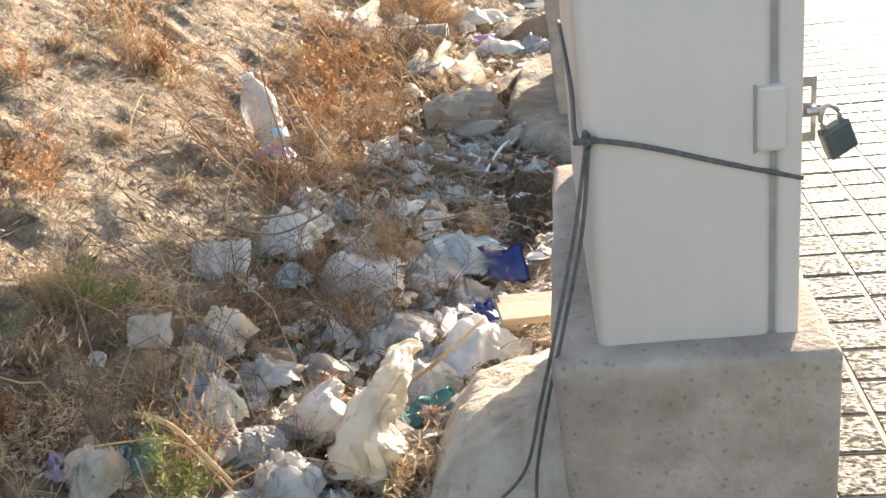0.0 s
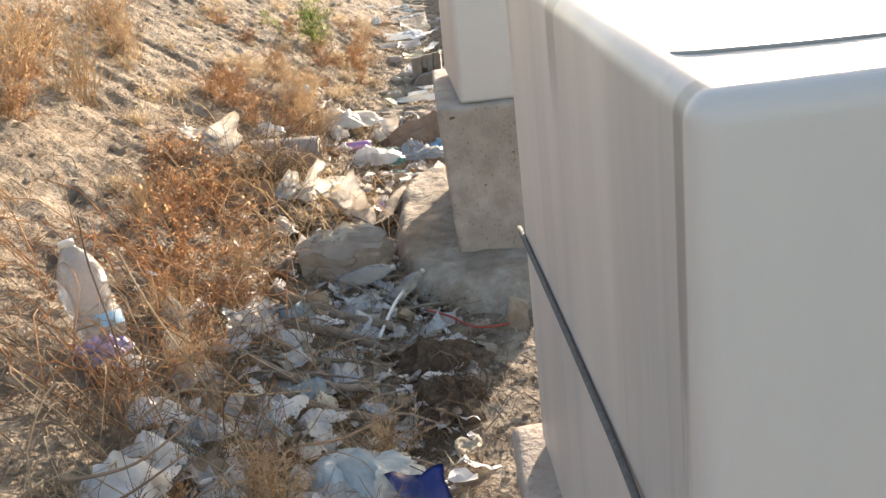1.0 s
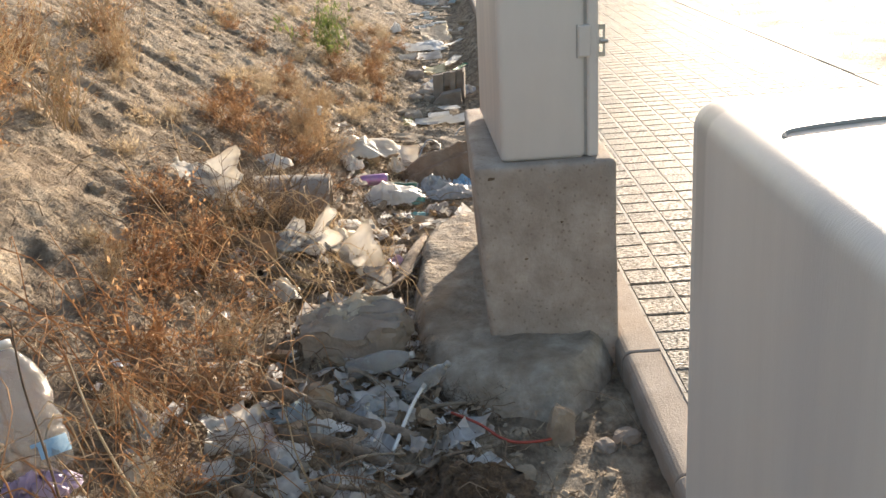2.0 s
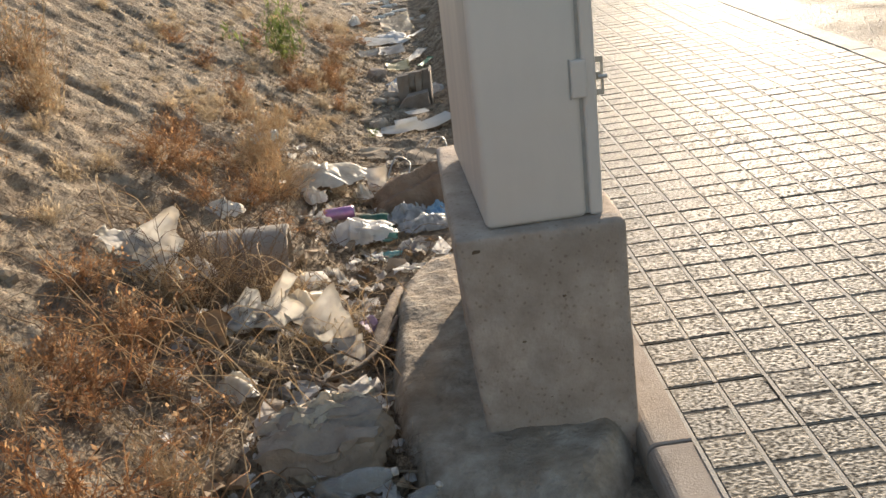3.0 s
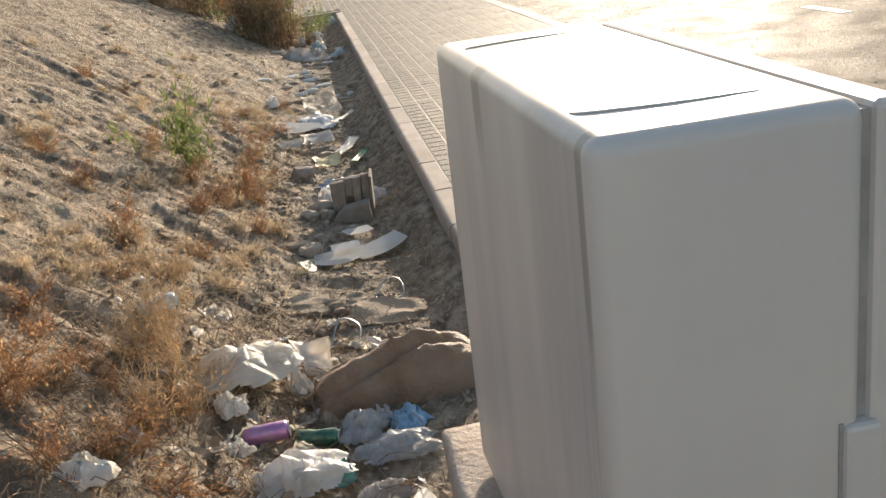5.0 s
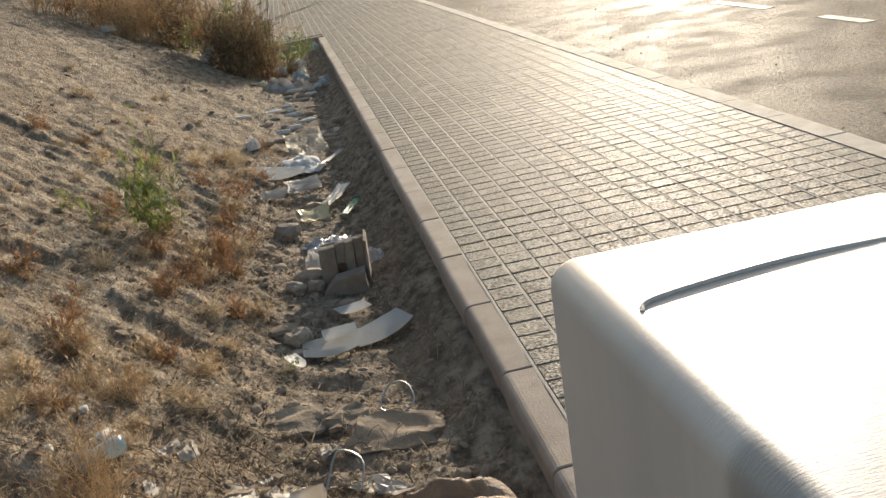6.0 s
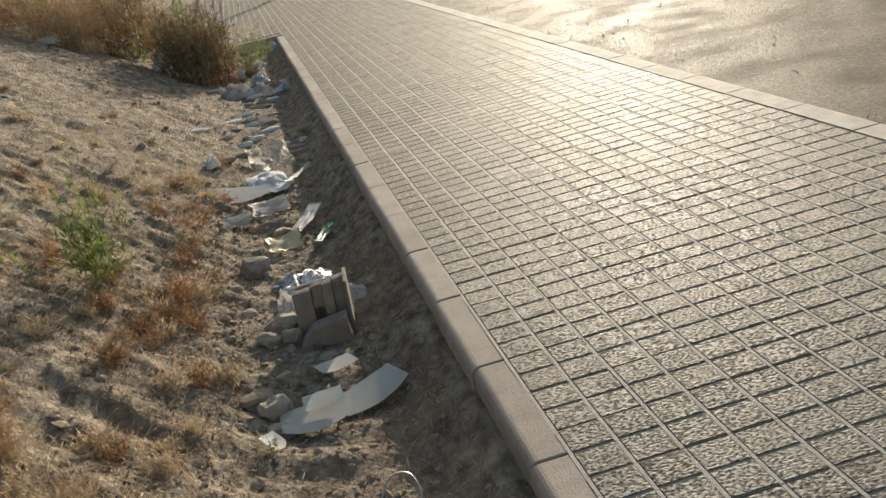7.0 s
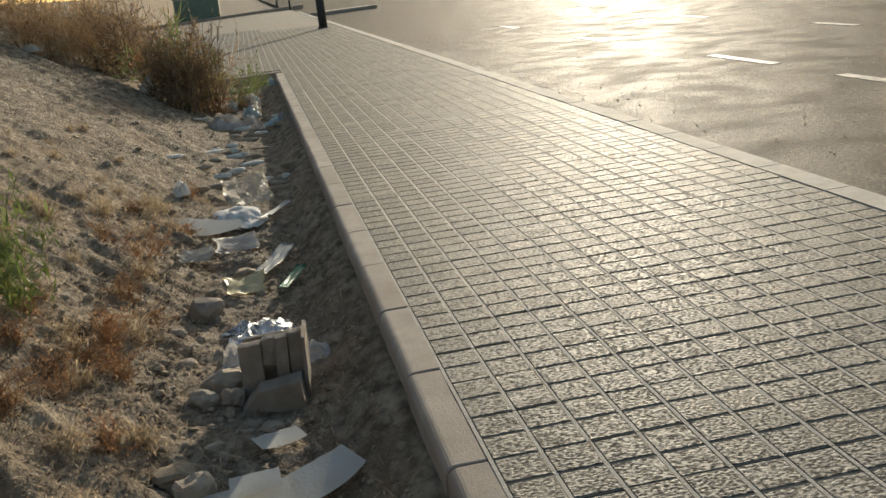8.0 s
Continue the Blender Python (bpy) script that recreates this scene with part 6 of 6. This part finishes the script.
def hollow_block(x, y):
    """A broken hollow block standing askew: two grooved shells round a hole, a side web, and a fallen half in front."""
    ob = new("hollow_block")
    tagged(settle(ob, x, y, 0.0, -0.10, (0.10, 0.05)), "broken hollow grey building block propped in the ditch", "block")

    def slab_part(name, corners, y0, y1, seed):
        """An upright plate with an uneven outline, from four corners in x and z."""
        bm = bmesh.new()
        n, rings = 6, []
        (a, b), (c, d), (e, f), (g, h) = corners
        for yy in (y0, y0 + 0.008, y1 - 0.008, y1):
            k = 0.985 if yy in (y0, y1) else 1.0
            row = []
            for (p, q), (r, t) in zip(corners, corners[1:] + corners[:1]):
                for i in range(n):
                    u = i / n
                    px, pz = p + (r - p) * u, q + (t - q) * u
                    cx, cz = (a + c + e + g) / 4, (b + d + f + h) / 4
                    px, pz = cx + (px - cx) * k, cz + (pz - cz) * k
                    row.append(bm.verts.new((px + 0.004 * noise.noise((px * 30, pz * 30, seed)), yy + 0.003 * noise.noise((px * 40, pz * 40, seed + 3)), pz + 0.005 * noise.noise((px * 25, pz * 25, seed + 9)))))
            rings.append(row)
        m = len(rings[0])
        for r0, r1 in zip(rings, rings[1:]):
            for i in range(m):
                bm.faces.new((r0[i], r0[(i + 1) % m], r1[(i + 1) % m], r1[i]))
        bm.faces.new(rings[0][::-1])
        bm.faces.new(rings[-1])
        bmesh.ops.recalc_face_normals(bm, faces=bm.faces)
        part(name, bm, M_CLAY, ob)

    slab_part("shell", [(-0.135, 0.0), (-0.045, 0.0), (-0.045, 0.245), (-0.140, 0.235)], 0.0, 0.05, 1)
    slab_part("shell", [(-0.043, 0.135), (0.010, 0.135), (0.012, 0.262), (-0.043, 0.250)], 0.018, 0.06, 2)
    slab_part("shell", [(0.012, 0.0), (0.062, 0.0), (0.064, 0.272), (0.012, 0.265)], -0.004, 0.05, 3)
    slab_part("shell", [(0.066, 0.0), (0.122, 0.0), (0.122, 0.285), (0.066, 0.275)], 0.012, 0.055, 4)
    slab_part("back_web", [(-0.13, 0.0), (0.12, 0.0), (0.12, 0.25), (-0.13, 0.22)], 0.11, 0.135, 5)
    slab_part("side_web", [(0.124, 0.0), (0.139, 0.0), (0.139, 0.280), (0.124, 0.282)], -0.045, 0.13, 6)
    slab_part("fallen_half", [(-0.175, -0.03), (0.130, -0.01), (0.112, 0.140), (-0.055, 0.105)], -0.150, -0.058, 7)


hollow_block(-0.605, 9.38)
chunk(-0.82, 9.50, 0.17, 0.14, 0.11, M_STONE, 202, "rounded brown stone against the block", 0.3)
chunk(-0.79, 9.36, 0.12, 0.11, 0.09, M_STONE, 203, "rounded brown stone against the block", 1.3)
chunk(-0.90, 9.34, 0.12, 0.10, 0.08, M_STONE, 204, "pale broken stone in the ditch", 2.3)
chunk(-0.93, 10.6, 0.20, 0.18, 0.14, M_CLAY, 205, "large rounded clod in the ditch", 2.3)
bag(-0.68, 10.15, 0.32, 0.44, 0.10, M_FOIL, 206, "crumpled silvery foil wrapper", 0.3, rough=0.55, name="foil_wrapper", cat="foil")
bag(-0.76, 9.80, 0.16, 0.20, 0.12, M_WHITE, 207, "white film scrap by foil", 0.3)
bag(-0.42, 9.80, 0.14, 0.22, 0.08, M_WHITE, 208, "white film scrap behind the block", 0.3)
scrap(-0.72, 11.05, 0.22, 0.26, M_YELLOW, 209, "yellowed plastic shard in the ditch", 0.1, (0.15, 0.0), 0.2, name="plastic_shard", cat="plastic scrap", thick=0.004, lift=0.04)
scrap(-0.46, 11.0, 0.42, 0.06, M_GREENP, 210, "bright green plastic strip in the ditch", 1.25, (0.0, 0.0), 0.1, name="plastic_strip", cat="plastic scrap", thick=0.006, cut=0.05, lift=0.04)
scrap(-0.55, 11.45, 0.55, 0.10, M_BOARD, 211, "long grey-white board splinter", 1.2, (0.0, -0.05), 0.1, name="board_splinter", cat="board", thick=0.006, lift=0.04)
chunk(-0.72, 11.35, 0.16, 0.14, 0.09, M_CARD, 212, "brown earth-stained lump of soil", 0.2, (0, 0), "earth_lump", "clod")
scrap(-0.78, 12.1, 0.28, 0.26, M_PAPER, 213, "white board strip in the ditch", 0.05, (0.2, 0.0), 0.2, name="board_strip", cat="board", thick=0.005, lift=0.04)
scrap(-1.02, 11.7, 0.22, 0.20, M_FOAM, 214, "pale board strip on soil", -0.15, (0.2, 0.0), 0.2, name="board_strip", cat="board", thick=0.005, lift=0.04)
broken_sheet(-1.02, 12.5, 0.54, 0.34, -0.10, (0.10, 0.16), 6, "curved white plastic sheet bowed like a hull", 0.45)
film(-0.76, 12.95, 0.36, 0.75, 0.14, M_PAPER, 215, "crumpled cream paper sack", 0.1, rough=0.4, name="paper_sack", cat="paper")
scrap(-0.70, 13.8, 0.38, 0.75, M_CREAM, 216, "flattened cream carton lying in the ditch", 0.1, (0.15, 0.05), 0.2, 0.03, "flat_carton", "carton", 0.05, 0.006)
bag(-1.18, 13.4, 0.16, 0.13, 0.13, M_WHITE, 217, "crumpled white plastic scrap on soil", 0.1, rough=0.5)
scrap(-0.50, 12.9, 0.6, 0.06, M_BOARD, 218, "thin pale strip beside the kerb", 1.1, (0.0, 0.0), 0.1, name="plastic_strip", cat="plastic scrap", thick=0.005, lift=0.04)
for k in range(42):
    _y = _prnd.uniform(13.8, 18.5)
    chunk(-0.72 + _prnd.gauss(0, .24), _y, _prnd.uniform(.08, .30), _prnd.uniform(.06, .14), _prnd.uniform(.03, .07), _prnd.choice((M_STONE, M_CLOD, M_FOAM, M_CARD)), 230 + k, "pale rubble fragment on the ditch floor", _prnd.uniform(-.4, .4), (0, 0), "rubble_fragment", "rubble")
bag(-0.95, 18.1, 0.50, 0.40, 0.34, M_GREYF, 280, "puffed dusty white plastic sack under a shrub", 0.2, rough=0.2)
bag(-1.85, 19.0, 0.24, 0.20, 0.34, M_WHITE, 281, "white plastic bag caught on the bank", 0.2, (0.2, 0.3), 0.35)
for k in range(22):
    bag(-0.75 + _prnd.gauss(0, .35), _prnd.uniform(17.0, 22.6), _prnd.uniform(.10, .28), _prnd.uniform(.10, .2), _prnd.uniform(.06, .2), _prnd.choice((M_WHITE, M_GREYF, M_CREAM, M_LBLUE)), 290 + k, "small white litter bag at the ditch end", _prnd.uniform(0, 6))
bag(-3.05, 18.6, 0.28, 0.2, 0.12, M_CREAM, 330, "pale rag on the far bank", 0.4, name="rag", cat="rag")
# fine litter along the ditch
for k in range(120):
    _y = _prnd.uniform(0.3, 7.2)
    _m = _prnd.choice((M_PAPER, M_GREYF, M_CREAM, M_WHITE, M_CARD, M_CLOD))
    scrap(min(-0.6, -0.98 + _prnd.gauss(0, .20)), _y, _prnd.uniform(.03, .11), _prnd.uniform(.03, .09), _m, 340 + k, "small torn litter scrap on the ditch floor", _prnd.uniform(0, 6), (_prnd.uniform(-.4, .6), _prnd.uniform(-.4, .4)), 0.8, 0.015, "litter_scrap", "litter scrap", 0.02)
for k in range(34):
    _y = _prnd.uniform(2.2, 4.8)
    a = _prnd.uniform(-.8, .8)
    _x = -0.98 + _prnd.gauss(0, .16)
    branch([(_x - .1 * math.cos(a), _y - .1 * math.sin(a), .03), (_x, _y, .05), (_x + .12 * math.cos(a), _y + .12 * math.sin(a), .03)], _prnd.uniform(.004, .011), .003, "dead stick in the ditch litter", _prnd.choice((M_BARK, M_WOOD)), "dead_stick", "stick", 6)

def ditch_spot(rnd, y0, y1, w=0.24):
    y = rnd.uniform(y0, y1)
    x = -0.98 + rnd.gauss(0, w)
    return (x if x < -0.62 or not (3.3 < y < 5.3 or 0.3 < y < 1.4) else -0.66 - abs(rnd.gauss(0, .2))), y


def build_shreds(name, material, seed, count, label):
    """Torn film and paper bits trodden into the ditch."""
    rnd = random.Random(seed)
    V, F = [], []
    for k in range(count):
        x, y = ditch_spot(rnd, 0.1, 4.2) if k < count * 0.85 else ditch_spot(rnd, 4.2, 7.0, 0.2)
        x = min(x, -0.58 - 0.1 * rnd.random())
        s, a, t = min(.045, .008 + rnd.expovariate(1 / .012)), rnd.uniform(0, 6.28), rnd.uniform(-.7, .7)
        q = Euler((t, rnd.uniform(-.6, .6), a)).to_quaternion()
        c = Vector((x, y, gz(x, y) + rnd.uniform(.004, .035)))
        b = len(V)
        for j in range(3):
            for i in range(4):
                p = Vector(((i - 1.5) * s * .8 + rnd.uniform(-.3, .3) * s, (j - 1) * s + rnd.uniform(-.3, .3) * s, rnd.uniform(-.45, .45) * s))
                V.append(tuple(c + q @ p))
        for j in range(2):
            for i in range(3):
                F.append((b + j * 4 + i, b + j * 4 + i + 1, b + j * 4 + i + 5, b + j * 4 + i + 4))
    tagged(new(name, raw(name, V, F, material)), label, "litter", kind="stuff")


build_shreds("pale_shreds", M_WHITE, 3, 520, "torn white film shreds over the ditch floor")
build_shreds("grey_shreds", M_GREYF, 4, 480, "torn grey film shreds over the ditch floor")
build_shreds("brown_shreds", M_CARD, 5, 420, "torn brown cardboard bits over the ditch floor")


def build_twig_litter():
    rnd = random.Random(31)
    V, F = [], []
    for k in range(1500):
        if k < 700:
            x, y = ditch_spot(rnd, 0.1, 7.5, 0.3)
        else:
            x, y = rnd.gauss(-1.6, 0.22), rnd.uniform(-0.2, 7.0)
        a, ln, h = rnd.uniform(0, 6.28), rnd.uniform(.06, .24), rnd.uniform(.01, .09)
        c, s = math.cos(a), math.sin(a)
        pts = []
        for i in range(5):
            u = i / 4 - .5
            px, py = x + c * ln * u + rnd.gauss(0, .012), y + s * ln * u + rnd.gauss(0, .012)
            pts.append(Vector((px, py, gz(px, py) + .004 + h * (1 - 3.4 * u * u))))
        strand(V, F, pts, rnd.uniform(.0012, .0030), .0009)
    tagged(new("twig_litter", raw("twig_litter", V, F, M_TWIG)), "tangle of fallen thin dead twigs", "twigs", kind="stuff")


def build_leaf_litter():
    rnd = random.Random(32)
    V, F = [], []
    for k in range(9500):
        if k < 4500:
            x, y = ditch_spot(rnd, -0.2, 7.6, 0.24)
        else:
            x, y = -1.05 - abs(rnd.gauss(0, .35)), rnd.uniform(-.5, 12.5)
        a, t = rnd.uniform(0, 6.283), rnd.uniform(-.2, .8)
        d = Vector((math.cos(a) * math.cos(t), math.sin(a) * math.cos(t), math.sin(t)))
        blade(V, F, Vector((x, y, gz(x, y) + 0.003)), d, rnd.uniform(.002, .007), rnd.uniform(.012, .045))
    tagged(new("leaf_litter", raw("leaf_litter", V, F, M_MAT)), "dark brown rotted leaf bits in the ditch", "leaf litter", kind="stuff")


def build_arching_twigs(name, material, seed, count, x0, y0, y1, label):
    """Long thin dead stalks that arch over the litter."""
    rnd = random.Random(seed)
    V, F = [], []
    for k in range(count):
        x, y, a = rnd.gauss(x0, 0.20), rnd.uniform(y0, y1), rnd.uniform(0, 6.28)
        ln, h = rnd.uniform(.18, .55), rnd.uniform(.05, .24)
        turn, pts = rnd.gauss(0, 1.3), []
        for i in range(9):
            u = i / 8
            b = a + turn * u
            x, y = x + math.cos(b) * ln / 9 + rnd.gauss(0, .005), y + math.sin(b) * ln / 9 + rnd.gauss(0, .005)
            if x > -0.62:
                break
            pts.append(Vector((x, y, gz(x, y) + .01 + h * math.sin(math.pi * min(1.0, u * rnd.uniform(.85, 1.05))) ** 0.8)))
        if len(pts) > 3:
            strand(V, F, pts, rnd.uniform(.0014, .0032), .0009)
    tagged(new(name, raw(name, V, F, material)), label, "stalks", kind="stuff")


build_twig_litter()
build_leaf_litter()
build_arching_twigs("arching_stalks", M_RUST, 61, 130, -1.56, 2.0, 3.3, "thin rust-brown dead stalks arching over litter")
build_arching_twigs("pale_stalks", M_STRAW, 62, 70, -1.38, 0.3, 3.3, "thin pale dry stalks arching over litter")
build_arching_twigs("straw_stalks", M_STRAW, 63, 120, -1.25, 3.7, 4.9, "thin pale dry stalks among plaster and paper")

# ---- road marks and the far end ----
for x, y0, y1 in ((5.42, 14.0, 15.0), (5.5, 16.5, 18.2), (5.6, 28.5, 30.0), (8.4, 19.4, 20.6), (8.4, 24.5, 26.0), (5.5, 22.3, 23.8)):
    bm = bmesh.new()
    box(bm, x - 0.07, x + 0.07, y0, y1, -0.16, -0.1345)
    tagged(part("lane_mark", bm, M_PAINT), "worn white painted dash on dusty asphalt", "lane mark", "lane marks", "structure")


def build_road_grit():
    """Loose stones and crumbs of asphalt on the road, thicker along the kerb."""
    rnd = random.Random(44)
    V, F = [], []
    for k in range(420):
        x, y, r = (2.66 + rnd.expovariate(1.4) if k < 260 else rnd.uniform(2.7, 9.0)), rnd.uniform(6, 30), rnd.uniform(.006, .022)
        b, a = len(V), rnd.uniform(0, 6.28)
        for i in range(5):
            t = a + i * 1.2566
            V.append((x + r * rnd.uniform(.7, 1.3) * math.cos(t), y + r * rnd.uniform(.7, 1.3) * math.sin(t), -0.148))
        V.append((x, y, -0.142 + r * rnd.uniform(.5, 1.0)))
        F += [(b + i, b + (i + 1) % 5, b + 5) for i in range(5)]
    tagged(new("road_grit", raw("road_grit", V, F, M_CLOD)), "loose stones and grit on the road", "grit", kind="stuff")


build_road_grit()


def post(x, y):
    ob = new("street_post")
    ob.location = (x, y, 0)
    tagged(ob, "thick dark street post at the pavement's edge", "post")
    bm = bmesh.new()
    lathe(bm, [(0.135, -0.01), (0.135, 0.6), (0.125, 2.5), (0.11, 6.5)], 20)
    part("shaft", bm, M_POST, ob, "", True)
    bm = bmesh.new()
    lathe(bm, [(0.17, -0.01), (0.17, 0.03), (0.14, 0.05)], 20)
    part("base_ring", bm, M_POST, ob, "", True)


post(1.92, 38.4)


def thin_post(x, y):
    bm = bmesh.new()
    lathe(bm, [(0.06, -0.2), (0.06, 0.4), (0.05, 3.0)], 10)
    ob = part("sign_post", bm, M_POST, None, "", True)
    ob.location = (x, y, 0)
    tagged(ob, "thin dark post far along the street", "post", "thin street posts")


thin_post(1.75, 74)
thin_post(2.45, 71.5)


def container(x, y):
    ob = new("street_container")
    ob.location = (x, y, -0.02)
    tagged(ob, "dull green street container far along the pavement", "container")
    bm = bmesh.new()
    box(bm, -1.3, 1.3, -0.6, 0.6, 0.12, 1.35, 0.05)
    part("bin_body", bm, M_BIN, ob)
    bm = bmesh.new()
    box(bm, -1.35, 1.35, -0.65, 0.65, 1.36, 1.5, 0.05)
    part("bin_lid", bm, M_BIN, ob)
    for sx in (-1.0, 1.0):
        bm = bmesh.new()
        box(bm, sx - 0.1, sx + 0.1, -0.5, 0.5, -0.3, 0.13, 0.02)
        part("bin_foot", bm, M_POST, ob)


container(-3.1, 69)


def island(x0, y0, length, turn):
    bm = bmesh.new()
    box(bm, 0, length, 0, 1.4, -0.2, 0.03, 0.03)
    ob = part("traffic_island", bm, M_KERB)
    ob.location, ob.rotation_euler = (x0, y0, 0), (0, 0, turn)
    tagged(ob, "low concrete traffic island in the road", "traffic island", kind="structure")


island(3.2, 55.5, 3.0, 0.35)
bm = bmesh.new()
box(bm, 0, 16, 0, 0.35, -0.3, 0.16, 0.03)
ob = part("kerb_far", bm, M_KERB)
ob.location, ob.rotation_euler = (-6.5, 62, 0), (0, 0, 0.9)
tagged(ob, "raised concrete kerb across the far pavement", "kerb", kind="structure")

# dried weeds that grow up between the bags beside the near cabinet
for kind, x, y, size in (("twig", -1.22, 1.30, 0.62), ("rust", -1.40, 1.16, 0.75), ("twig", -1.02, 1.62, 0.60), ("rust", -1.12, 1.02, 0.6), ("twig", -1.46, 1.42, 0.65), ("rust", -1.30, 1.72, 0.7), ("rust", -0.82, 0.98, 0.55), ("twig", -1.36, 0.86, 0.6)):
    plant(kind, x, y, size)


# ---- paving pieces ----
tile_me = raw("paving_tile", TV, TF, M_TILE)
tile_me.materials.append(M_JOINT)
tile_me.materials.append(M_JOINT_PALE)
for k in (1, 2, 3):
    tile_me.polygons[len(TF) - k].material_index = 1 if k == 1 else 2
_rnd = random.Random(9)
for j in range(36):
    for i in range(8):
        ob = new("paving_tile", tile_me)
        ob.parent = pavement
        ob.location = (i * TILE, Y0 + j * TILE + _rnd.uniform(-.002, .002), _rnd.uniform(-.0012, .0012))
        ob.rotation_euler = (_rnd.gauss(0, .0026), _rnd.gauss(0, .0026), 0)
build_far_tiles()
